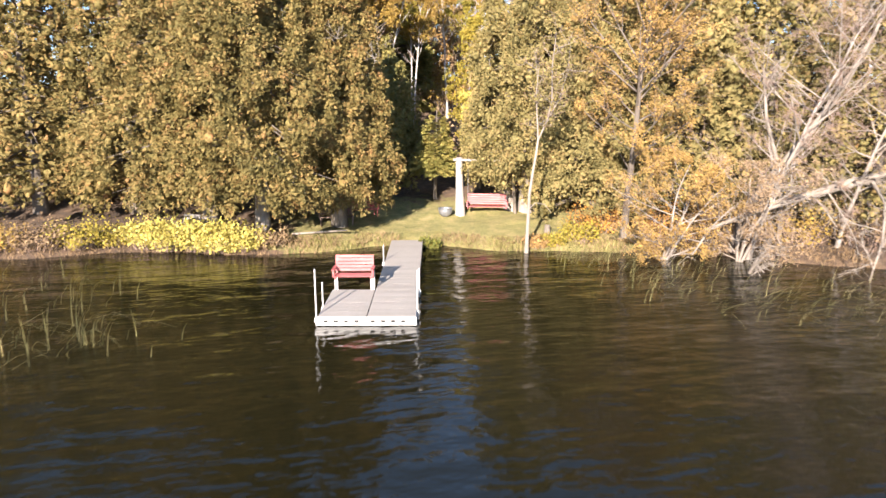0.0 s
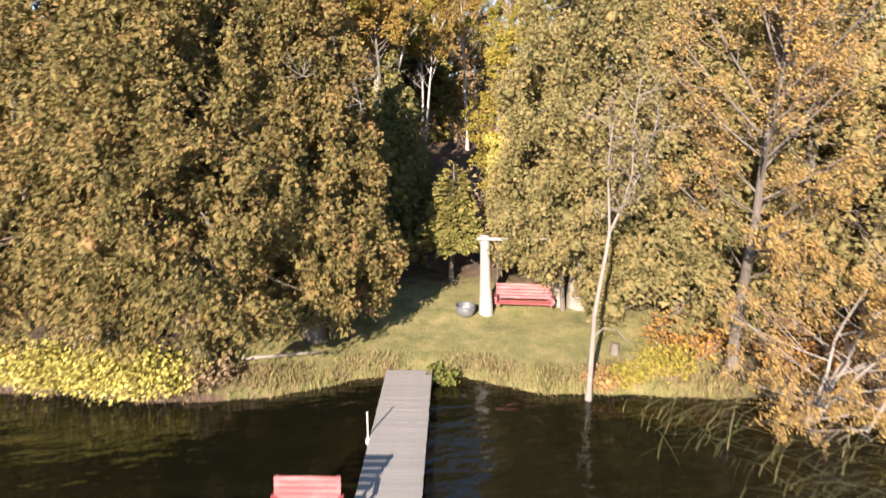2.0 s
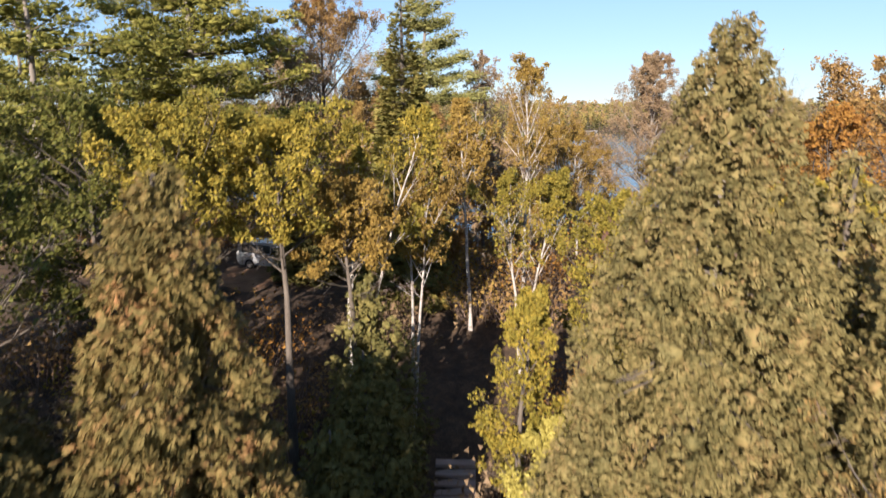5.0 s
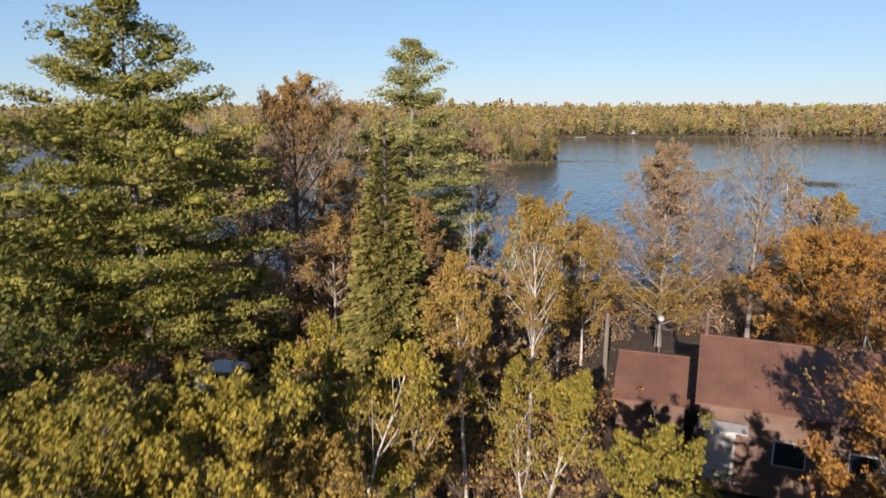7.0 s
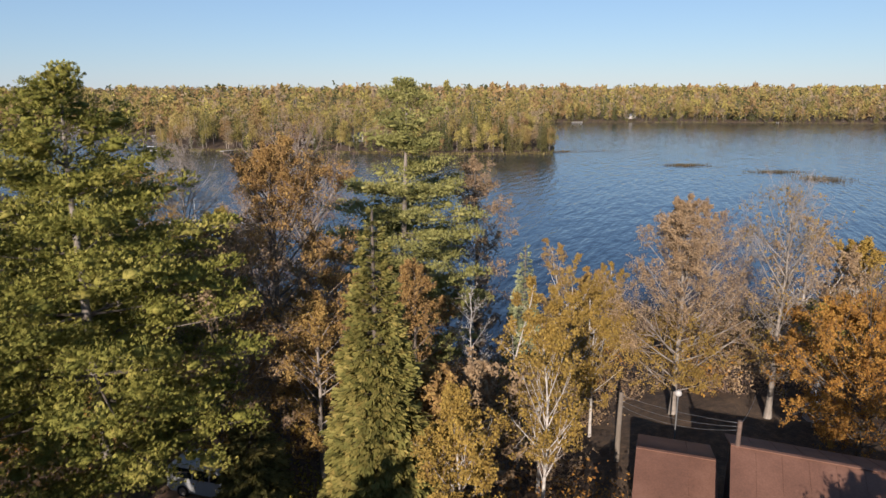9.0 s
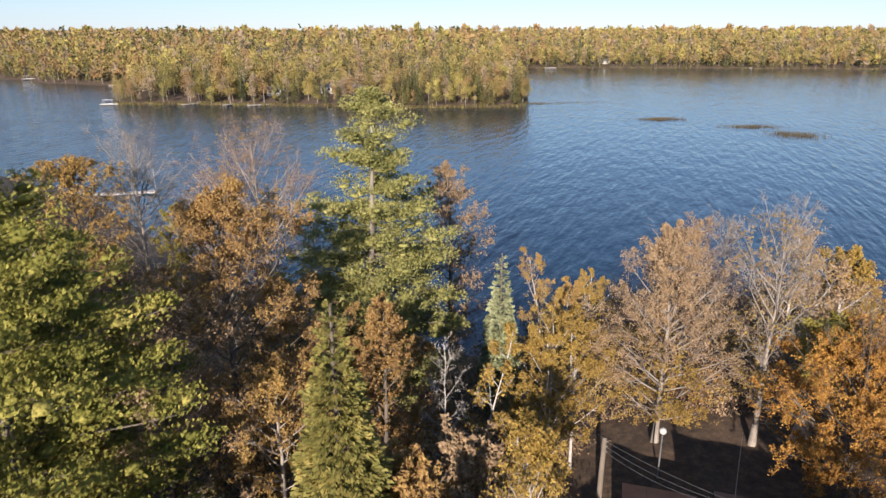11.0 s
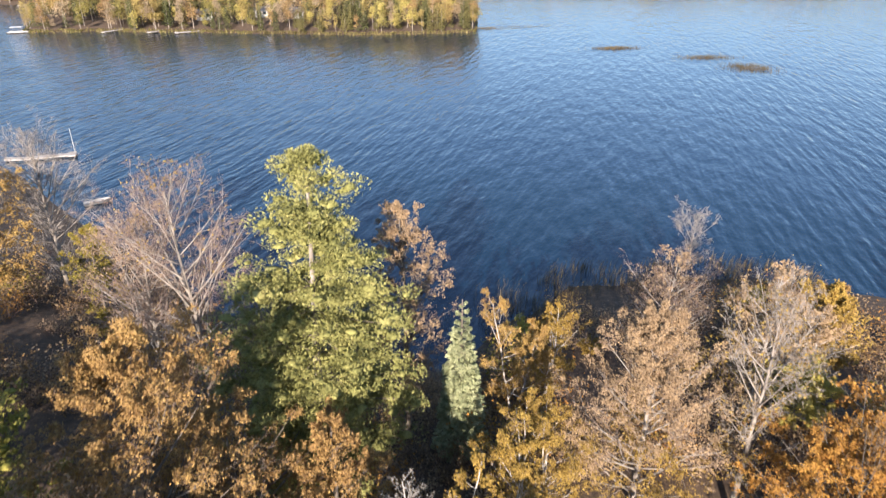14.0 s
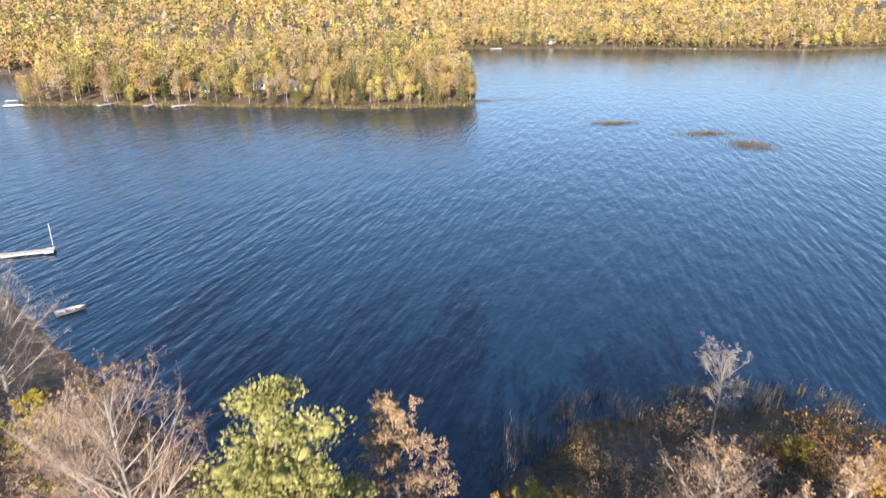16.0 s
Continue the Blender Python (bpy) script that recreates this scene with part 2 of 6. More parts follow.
# small templates: leaves, a forked spray, a needle tuft, the dense heart of a foliage pad
LEAF = (np.array([(0, 0, 0), (0.42, 0.5, 0.12), (0, 1, 0), (-0.42, 0.5, 0.12)]), np.array([(0, 1, 2), (0, 2, 3)]))
LEAF_1 = (np.array([(-0.36, 0.1, 0.05), (0.44, 0.35, -0.05), (-0.05, 1.05, 0.08)]), np.array([(0, 1, 2)]))
FAN = (np.array([(0, 0, 0), (-0.30, 0.72, 0.05), (-0.08, 1.0, 0), (0.10, 0.85, -0.05), (0.38, 0.62, 0.06)]), np.array([(0, 2, 1), (0, 4, 3)]))
NEEDLES = (np.array([(0, 0, 0), (-0.36, 0.8, 0.05), (-0.10, 1.0, 0.0), (0.08, 0.95, 0.1), (0.36, 0.7, -0.05)]), np.array([(0, 2, 1), (0, 4, 3)]))
_b = bmesh.new()
bmesh.ops.create_icosphere(_b, subdivisions=1, radius=1)
CORE = (np.array([v.co[:] for v in _b.verts]), np.array([[v.index for v in f.verts] for f in _b.faces]))
_b.free()


# ---- the lie of the land ----
SHORE_X = (-400, -60, -26, -17, -13, -9, -6.3, -2.5, 0, 1.8, 3.4, 6, 10, 14, 20, 60, 400)
SHORE_Y = (-60, 12, 21.5, 23.1, 24.3, 24.1, 24.45, 25.85, 25.9, 25.2, 25.4, 25.3, 24.6, 23.4, 21.5, 12, -60)
BACK_X = (-900, -200, -62, -40, -20, -8, 0, 6, 12, 20, 32, 45, 60, 200, 900)
BACK_Y = (330, 250, 152, 126, 104, 94, 90, 89, 96, 102, 104, 101, 92, 60, -20)
FAR_X = (-3000, -600, -252, -223, -170, -152, -137, -129, -105, -60, -3, 30, 39, 44, 52, 58, 109, 200, 336, 375, 600, 3000)
FAR_Y = (700, 480, 462, 429, 411, 382, 331, 309, 311, 304, 293, 295, 299, 326, 480, 569, 567, 560, 533, 550, 560, 800)


def land(x, y):
    """Height of the ground."""
    x, y = np.asarray(x, float), np.asarray(y, float)
    wob = 0.07 * np.sin(x * 1.7) + 0.05 * np.sin(x * 4.1 + 1) + 0.25 * np.sin(x * 0.6 + 2)
    d1 = y - np.interp(x, SHORE_X, SHORE_Y) - wob
    d2 = np.interp(x, BACK_X, BACK_Y) - y + 2 * wob
    h1 = np.interp(d1, (-9, -0.6, 0, 0.35, 1.2, 5, 8, 15, 27, 60), (-2.2, -0.3, -0.03, 0.32, 0.52, 0.98, 1.5, 3.2, 6.0, 6.4))
    h2 = np.interp(d2, (-12, -1, 0, 2, 8, 22, 32), (-2.2, -0.3, -0.02, 0.35, 1.3, 4.6, 6.4))
    strip = np.minimum(h1, h2)
    d3 = y - np.interp(x, FAR_X, FAR_Y) - 4 * wob
    h3 = np.interp(d3, (-20, -1, 0, 3, 30, 120, 300, 900, 4000), (-2.2, -0.2, -0.02, 0.6, 3.5, 8.5, 14, 14.5, 13))
    d4 = -420 - y + 20 * wob
    h4 = np.interp(d4, (-30, 0, 40, 400, 3000), (-2.2, 0, 5, 14, 40))
    h = np.maximum(np.maximum(strip, h3), np.maximum(h4, -2.2))
    rough = 0.05 * np.sin(x * 2.3 + y * 1.1) + 0.06 * np.sin(y * 1.7 - x * 0.8)
    return h + np.where(h > 0.8, rough, 0)


def G(x, y):
    return float(land(x, y))


def sheet(name, xs, ys, zf, mat):
    X, Y = np.meshgrid(xs, ys)
    V = np.stack([X.ravel(), Y.ravel(), zf(X, Y).ravel()], 1)
    i = (np.arange(len(ys) - 1)[:, None] * len(xs) + np.arange(len(xs) - 1)[None]).ravel()
    F = np.stack([i, i + 1, i + len(xs) + 1, i + len(xs)], 1)
    return mesh_np(name, V, F, mat, True)


def steps(*spans):
    return np.unique(np.concatenate([np.arange(a, b, s) for a, b, s in spans]))


# ground: leaf litter and bare soil, with mown grass behind the dock
m, nt, p, out = nodes_of("ground_litter_and_lawn")
tc = nt.nodes.new("ShaderNodeTexCoord")
big, mid, fine = noise_node(nt, tc.outputs["Object"], 0.25, 4), noise_node(nt, tc.outputs["Object"], 2.0, 4, 0.6), noise_node(nt, tc.outputs["Object"], 14, 5, 0.7)
mixf = math_node(nt, "ADD", math_node(nt, "MULTIPLY", mid, 0.5), math_node(nt, "MULTIPLY", fine, 0.5))
mixf = math_node(nt, "ADD", math_node(nt, "MULTIPLY", math_node(nt, "SUBTRACT", mixf, 0.5), 2.4), 0.5)
litter = ramp_node(nt, [(0.034, 0.022, 0.013), (0.074, 0.046, 0.026), (0.16, 0.10, 0.052)])
lawn = ramp_node(nt, [(0.09, 0.092, 0.025), (0.20, 0.175, 0.054), (0.34, 0.25, 0.11)])
for r in (litter, lawn):
    nt.links.new(mixf, r.inputs[0])
sx = nt.nodes.new("ShaderNodeSeparateXYZ")
nt.links.new(tc.outputs["Object"], sx.inputs[0])
dx = math_node(nt, "DIVIDE", math_node(nt, "SUBTRACT", sx.outputs[0], 0.4), 8.0)
dy = math_node(nt, "DIVIDE", math_node(nt, "SUBTRACT", sx.outputs[1], 27.5), 5.5)
rr = math_node(nt, "ADD", math_node(nt, "MULTIPLY", dx, dx), math_node(nt, "MULTIPLY", dy, dy))
rr = math_node(nt, "ADD", rr, math_node(nt, "MULTIPLY", math_node(nt, "SUBTRACT", mid, 0.5), 1.4))
edge = nt.nodes.new("ShaderNodeMapRange")
edge.inputs["From Min"].default_value, edge.inputs["From Max"].default_value = 0.75, 1.1
nt.links.new(rr, edge.inputs["Value"])
mc = nt.nodes.new("ShaderNodeMix")
mc.data_type = "RGBA"
nt.links.new(edge.outputs[0], mc.inputs["Factor"])
nt.links.new(lawn.outputs[0], mc.inputs["A"])
nt.links.new(litter.outputs[0], mc.inputs["B"])
nt.links.new(mc.outputs["Result"], p.inputs["Base Color"])
p.inputs["Roughness"].default_value = 0.95
bn = nt.nodes.new("ShaderNodeBump")
bn.inputs["Strength"].default_value, bn.inputs["Distance"].default_value = 0.9, 0.06
nt.links.new(fine, bn.inputs["Height"])
nt.links.new(bn.outputs[0], p.inputs["Normal"])
M_GROUND = m
gx = steps((-3000, -600, 200), (-600, -150, 25), (-150, -40, 5), (-40, 42, 0.5), (42, 150, 5), (150, 600, 25), (600, 3001, 200))
gy = steps((-3000, -500, 250), (-500, 0, 40), (0, 20, 4), (20, 34, 0.35), (34, 112, 1.2), (112, 290, 8), (290, 340, 3), (340, 640, 10), (640, 1000, 60), (1000, 4001, 300))
tagged(new("ground", sheet("ground", gx, gy, land, M_GROUND)), "brown leaf litter and grassy bank between two lakes", "ground", kind="structure")

# water: two lakes with wind waves, the near one brown and peaty
def water(name, cols, waves, depth, rough=0.05, spec=0.5):
    m, nt, p, out = nodes_of(name)
    tc = nt.nodes.new("ShaderNodeTexCoord")
    total = None
    for sc, rot, st, amp, det in waves:
        mp = nt.nodes.new("ShaderNodeMapping")
        mp.vector_type = "TEXTURE"
        mp.inputs["Rotation"].default_value = (0, 0, radians(rot))
        mp.inputs["Scale"].default_value = st
        nt.links.new(tc.outputs["Object"], mp.inputs[0])
        h = math_node(nt, "MULTIPLY", noise_node(nt, mp.outputs[0], sc, det, 0.5), amp)
        total = h if total is None else math_node(nt, "ADD", total, h)
    bn = nt.nodes.new("ShaderNodeBump")
    bn.inputs["Strength"].default_value, bn.inputs["Distance"].default_value = 1.0, depth
    nt.links.new(total, bn.inputs["Height"])
    nt.links.new(bn.outputs[0], p.inputs["Normal"])
    cr = ramp_node(nt, cols)
    nt.links.new(noise_node(nt, tc.outputs["Object"], 0.02, 3), cr.inputs[0])
    nt.links.new(cr.outputs[0], p.inputs["Base Color"])
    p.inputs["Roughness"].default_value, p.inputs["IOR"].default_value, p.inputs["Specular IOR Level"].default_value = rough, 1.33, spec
    return m


M_WATER = water("peaty_water", [(0.004, 0.004, 0.0018), (0.008, 0.0075, 0.003)], ((0.32, 10, (2.6, 1, 1), 0.8, 2), (1.2, 16, (2.8, 1, 1), 0.52, 3), (3.6, 8, (2.2, 1, 1), 0.13, 3)), 0.18)
# The base blue adds reflected sky colour to the far lake.
M_LAKE = water("lake_water_sky_blue", [(0.003, 0.014, 0.030), (0.004, 0.017, 0.036)], ((0.62, -20, (1, 5.0, 1), 1.0, 1), (1.5, -26, (1, 3.5, 1), 0.34, 2), (4.0, -10, (1, 2.0, 1), 0.07, 2), (0.09, -30, (1, 2.5, 1), 0.5, 1)), 0.30, spec=0.85)
tagged(new("water", sheet("water", np.linspace(-3600, 3600, 25), np.linspace(-3200, 45, 15), lambda x, y: 0 * x + 0.19, M_WATER)), "dark brown lake water with small wind waves", "water", kind="structure")
tagged(new("water_beyond", sheet("water_beyond", np.linspace(-3600, 3600, 25), np.linspace(45, 4200, 15), lambda x, y: 0 * x, M_LAKE)), "lake water tinted with reflected sky blue, with wind ripples", "water", kind="structure")


# ---- trees ----
def pipe(pts, radii, n=8):
    """One closed round tube along a line of points."""
    pts, radii = np.array(pts, float), np.array(radii, float)
    a = unit(np.gradient(pts, axis=0))
    ref = np.array([1.0, 0.1, 0]) if abs(a[0, 2]) > 0.7 else np.array([0, 0, 1.0])
    b = unit(np.cross(a, ref))
    c = np.cross(a, b)
    t = np.arange(n) / n * 2 * np.pi
    V = pts[:, None] + radii[:, None, None] * (np.cos(t)[None, :, None] * b[:, None] + np.sin(t)[None, :, None] * c[:, None])
    k = len(pts)
    i, r = np.meshgrid(np.arange(n), np.arange(k - 1))
    j = (i + 1) % n
    q = np.stack([r * n + i, r * n + j, (r + 1) * n + j, (r + 1) * n + i], -1).reshape(-1, 4)
    F = np.concatenate([q[:, [0, 1, 2]], q[:, [0, 2, 3]], [[(k - 1) * n, (k - 1) * n + w, (k - 1) * n + w + 1] for w in range(1, n - 1)]])
    return V.reshape(-1, 3), F.astype(int)


def stuff(name, data, mat, root, label=""):
    return tagged(part(name, data, mat, root, label), kind="stuff")

def ball(rng, n):
    return unit(rng.normal(size=(n, 3)))


def trunk_line(rng, H, r, lean=(0, 0), wob=0.15, n=9):
    s = np.linspace(0, 1, n)
    pts = np.stack([lean[0] * s**1.3 + np.cumsum(rng.normal(0, wob / n**0.5, n)) * s, lean[1] * s**1.3 + np.cumsum(rng.normal(0, wob / n**0.5, n)) * s, -0.25 + (H + 0.25) * s], 1)
    rad = r * (1 - 0.9 * s) + 0.012
    rad[0] *= 1.35
    return pts, rad


def along(pts, z):
    return np.stack([np.interp(z, pts[:, 2], pts[:, k]) for k in range(3)], 1)


def pads(rng, c, axes, outw, k, spray, template, bias, droop, spread=0.5, shell=(0.5, 1.2), grain=0.8, core=0.42):
    """Foliage pads: sprays laid over dense lumpy cores at c, thicker on the side that bias names."""
    n = len(c)
    d = unit(rng.normal(size=(n, k, 3)) + bias[:, None])
    pos = c[:, None] + d * axes[:, None] * rng.uniform(*shell, (n, k, 1))
    way = unit(0.6 * d + 0.35 * outw[:, None] + [0, 0, -droop] + spread * rng.normal(size=(n, k, 3)))
    face = unit(d / np.maximum(axes[:, None], 0.05) * axes.mean() + grain * rng.normal(size=d.shape)).reshape(-1, 3)
    leaves = scatter(*template, pos.reshape(-1, 3), way.reshape(-1, 3), spray * rng.uniform(0.6, 1.3, n * k), rng, roll=0.3, up=face)
    tv, tf = CORE
    wave = rng.uniform(0.6, 1.35, (n, len(tv), 1))
    V = c[:, None] + core * axes[:, None] * tv[None] * wave
    F = tf[None] + (np.arange(n) * len(tv))[:, None, None]
    return merge(leaves, (V.reshape(-1, 3), F.reshape(-1, 3)))


CEDAR_PROFILE = ((0, 0.05, 0.16, 0.4, 0.68, 0.88, 1), (0.86, 1.0, 1.0, 0.84, 0.54, 0.25, 0.03))


def cedar(name, x, y, top, R, seed, label, mat=None, zb=0.9, n=300, k=60, lean=(0, 0), size=0.36, spray=0.17, fill=4000, ragged=0.12, group="cedars on the shore"):
    """A cedar: boughs that end in rounded drooping pads of flat sprays, with dark hollows between them."""
    rng = np.random.default_rng(seed)
    g = G(x, y)
    H = top - g
    root = thing(name, pose(x, y, g), label, "tree", group)
    pts, rad = trunk_line(rng, H, 0.018 * H + 0.05, lean)
    prof = lambda u: np.interp(u, *CEDAR_PROFILE)
    grid = np.linspace(0, 1, 200)
    cdf = np.cumsum(prof(grid) + 0.06)
    u = np.interp((np.arange(n) + rng.uniform(0, 1, n)) / n, cdf / cdf[-1], grid)
    az = np.arange(n) * 2.39996 + rng.normal(0, 0.25, n)
    ph = rng.uniform(0, 6.283, 6)
    bough = np.sin(az * 4 + ph[0] + 3 * np.sin(u * 7 + ph[1])) * np.sin(u * 0.9 * H + 1.6 * np.sin(az * 2 + ph[2]) + ph[3])
    deep = bough < -0.52
    rr = R * prof(u) * (1 + ragged * bough + 0.08 * np.sin(az * 2 + ph[4] + u * 5)) * rng.uniform(0.88, 1.07, n)
    rr = np.where(deep, rr * 0.66, rr)
    outw = np.stack([np.cos(az), np.sin(az), 0 * az], 1)
    hub = along(pts, zb + u * (H - zb))
    c = hub + outw * rr[:, None] - np.array([0, 0, 1]) * (0.10 * rr)[:, None]
    s = size * rng.uniform(0.7, 1.35, n) * (0.5 + 0.5 * np.minimum(1, prof(u) / 0.6))
    axes = s[:, None] * np.stack([1 + 0 * s, 1 + 0 * s, rng.uniform(0.9, 1.3, n)], 1)
    leaves = pads(rng, c, axes, outw, k, spray, FAN, 0.75 * outw + [0, 0, 0.35], 0.5, 0.7)
    # thin foliage inside the crown
    u2 = rng.uniform(0.0, 0.95, fill) ** 1.15
    a2, q = rng.uniform(0, 6.283, fill), R * prof(u2) * np.sqrt(rng.uniform(0, 0.34, fill))
    mid = along(pts, zb + 0.2 + u2 * (H - zb - 0.2)) + np.stack([np.cos(a2) * q, np.sin(a2) * q, 0 * q], 1)
    leaves = merge(leaves, scatter(*LEAF_1, mid, ball(rng, fill) + [0, 0, 0.4], 0.24 * rng.uniform(0.7, 1.3, fill), rng))
    few = slice(0, None, 4)
    a, b, r = along(pts, zb + u * (H - zb) + 0.15 * rr)[few], c[few], (0.012 + 0.011 * rr)[few]
    m1 = (a + b) / 2 + [0, 0, 0.06]
    part("trunk", pipe(pts, rad, 9) + (1,), M_BARE if zb > 1.5 else M_BARK, root)
    stuff("branch_work", merge(tubes(a, m1, r, r * 0.7, 4), tubes(m1, b, r * 0.7, 0.004, 4)), M_BARK, root)
    stuff("foliage", leaves, mat or M_CEDAR, root)
    return root


def pine(name, x, y, top, R, seed, label, zb=3.0, tiers=17, mat=None, lean=(0, 0), tuft=0.15, per=6, k=80, pad=0.56, prof=(0.8, 1.0, 0.95, 0.78, 0.55, 0.34, 0.06), group="tall white pines", bare=()):
    """A white pine: tiers of long boughs, each carrying flat tufted pads of needles."""
    rng = np.random.default_rng(seed)
    g = G(x, y)
    H = top - g
    root = thing(name, pose(x, y, g), label, "tree", group)
    pts, rad = trunk_line(rng, H, 0.013 * H + 0.05, lean, 0.25)
    P0, P1, A, B, C, S, O = [], [], [], [], [], [], []
    for i in range(tiers):
        u = i / (tiers - 1)
        z = zb + u**0.95 * (H - zb - 0.35)
        reach = R * np.interp(u, (0, 0.15, 0.4, 0.62, 0.75, 0.88, 1), prof)
        m0 = per if u < 0.8 else 5
        a0 = rng.uniform(0, 6.283)
        for j in range(m0):
            az = a0 + (j + rng.uniform(-0.35, 0.35)) * 6.283 / m0
            L = max(0.25, reach * rng.uniform(0.62, 1.12))
            if any(lo < u < hi and math.cos(az - way) > 0.1 for lo, hi, way in bare):
                continue
            zz = min(z + rng.normal(0, 0.16), H - 0.1)
            a = along(pts, np.array([zz]))[0]
            out = np.array([math.cos(az), math.sin(az), 0])
            side = np.array([-out[1], out[0], 0])
            rise = rng.uniform(-0.10, 0.10) + 1.1 * u**5
            s = np.linspace(0, 1, 5)
            spine = lambda t: a + out * (L * t)[:, None] + np.array([0, 0, 1]) * (L * (rise * t + 0.12 * t**2 - 0.02))[:, None]
            q = spine(s)
            r = (0.014 + 0.010 * L) * (1 - 0.85 * s)
            P0.append(q[:-1]), P1.append(q[1:]), A.append(r[:-1]), B.append(r[1:])
            m = max(1, int(round(1.0 + 1.6 * L)))
            t = np.linspace(0.30 if L > 1.5 else 0.55, 1.0, m) + rng.normal(0, 0.05, m)
            w = 0.27 * L * np.sin(np.clip(t, 0, 1) * 2.6) * rng.uniform(-1, 1, m)
            C.append(spine(t) + side * w[:, None] + np.array([0, 0, 1]) * rng.uniform(0.0, 0.16, (m, 1)))
            S.append(pad * (0.55 + 0.45 * min(1, L / 2.2)) * rng.uniform(0.7, 1.3, m))
            O.append(np.tile(out, (m, 1)))
    cat = np.concatenate
    C, S, O = cat(C), cat(S), cat(O)
    C = cat([C, along(pts, np.array([H - 0.1, H - 0.5, H - 0.9]))])
    S, O = cat([S, [0.26, 0.34, 0.36]]), cat([O, np.tile([0.0, 0, 1], (3, 1))])
    axes = S[:, None] * np.stack([rng.uniform(0.75, 1.3, len(S)), rng.uniform(0.75, 1.3, len(S)), rng.uniform(0.34, 0.55, len(S))], 1)
    part("trunk", pipe(pts, rad, 9) + (1,), M_BARE, root)
    stuff("branch_work", tubes(cat(P0), cat(P1), cat(A), cat(B), 4), M_BARK, root)
    stuff("needle_foliage", pads(rng, C, axes, O, k, tuft, NEEDLES, 0.35 * O + [0, 0, 0.55], -0.4, 0.55, (0.55, 1.15), 0.6, 0.40), mat or M_PINE, root)
    return root


def spruce(name, x, y, top, R, seed, label, mat=None, zb=0.4, n=420, group="spruces", spray=0.34, k=24):
    """A spruce: whorls of short boughs clad in drooping sprays."""
    rng = np.random.default_rng(seed)
    g = G(x, y)
    H = top - g
    root = thing(name, pose(x, y, g), label, "tree", group)
    pts, rad = trunk_line(rng, H, 0.014 * H + 0.04, (0, 0), 0.05)
    grid = np.linspace(0, 1, 100)
    cdf = np.cumsum(1.03 - grid)
    u = np.interp((np.arange(n) + rng.uniform(0, 1, n)) / n, cdf / cdf[-1], grid)
    az = np.arange(n) * 2.39996 + rng.normal(0, 0.2, n)
    L = R * (1 - u) ** 0.8 * (rng.uniform(0.8, 1.1, n) + 0.10 * np.sin(u * 2.2 * H + 2 * np.sin(az))) + 0.08
    a = along(pts, zb + u * (H - zb))
    out = np.stack([np.cos(az), np.sin(az), -0.22 + 0.5 * u], 1)
    b = a + out * L[:, None]
    t = rng.uniform(0.3, 1.05, (n, k)) ** 0.7
    side = np.stack([-np.sin(az), np.cos(az), 0 * az], 1)
    off = rng.uniform(-1, 1, (n, k)) * (1.15 - t)
    pos = a[:, None] + out[:, None] * (L[:, None] * t)[..., None] + side[:, None] * (off * 0.40 * L[:, None])[..., None] + rng.normal(0, 0.035, (n, k, 3))
    way = unit(out[:, None] + side[:, None] * (off * 1.3)[..., None] + [0, 0, -0.12] + 0.2 * rng.normal(size=(n, k, 3)))
    S = (spray * (0.4 + 0.6 * np.minimum(1, L / (0.6 * R)))[:, None] * rng.uniform(0.7, 1.2, (n, k))).ravel()
    part("trunk", pipe(pts, rad, 8) + (1,), M_BARK, root)
    stuff("branch_work", tubes(a, b, 0.012 + 0.008 * L, 0.004, 3), M_BARK, root)
    stuff("needle_foliage", scatter(*FAN, pos.reshape(-1, 3), way.reshape(-1, 3), S, rng, roll=0.5), mat or M_SPRUCE, root)
    return root


def spawn(rng, p, d, L, r, curve, m, s_lo, spread, ratio, lift, pw=1.0):
    """Side shoots: m on every given branch."""
    n = len(p)
    s = rng.uniform(s_lo, 1.0, (n, m)) ** pw
    q = p[:, None] + d[:, None] * (L[:, None] * s)[..., None] + np.array([0, 0, 1]) * (curve[:, None] * L[:, None] * s**2)[..., None]
    tan = d[:, None] + np.array([0, 0, 1]) * (2 * curve[:, None] * s)[..., None]
    dd = unit(tan + spread * rng.normal(size=(n, m, 3)) + [0, 0, lift])
    ll = L[:, None] * ratio * rng.uniform(0.55, 1.2, (n, m)) * (1.25 - 0.65 * s)
    rr = np.maximum(r[:, None] * (1 - 0.75 * s) * 0.62, 0.0045)
    return q.reshape(-1, 3), dd.reshape(-1, 3), ll.ravel(), rr.ravel()


def sticks(p, d, L, r, curve, sub, n):
    out = []
    for i in range(sub):
        a, b = i / sub, (i + 1) / sub
        f = lambda s: p + d * (L * s)[:, None] + np.array([0, 0, 1]) * (curve * L * s * s)[:, None]
        out.append(tubes(f(a), f(b), r * (1 - 0.8 * a), r * (1 - 0.8 * b), n))
    return merge(*out)


def slivers(rng, p, d, L, r):
    """The finest twigs: one thin tapering blade each."""
    side = unit(np.cross(d, rng.normal(size=d.shape))) * np.maximum(r * 1.15, 0.007)[:, None]
    V = np.stack([p - side, p + side, p + d * L[:, None]], 1).reshape(-1, 3)
    return V, np.arange(len(V)).reshape(-1, 3)


def cones(p, d, L, r):
    """Thin three-sided twigs that end in a point."""
    V, F = tubes(p, p + d * L[:, None], r, 0.0005, 3)
    V = V.reshape(-1, 6, 3)[:, :4].reshape(-1, 3)
    F = (np.array([(0, 1, 3), (1, 2, 3), (2, 0, 3)])[None] + (np.arange(len(p)) * 4)[:, None, None]).reshape(-1, 3)
    return V, F


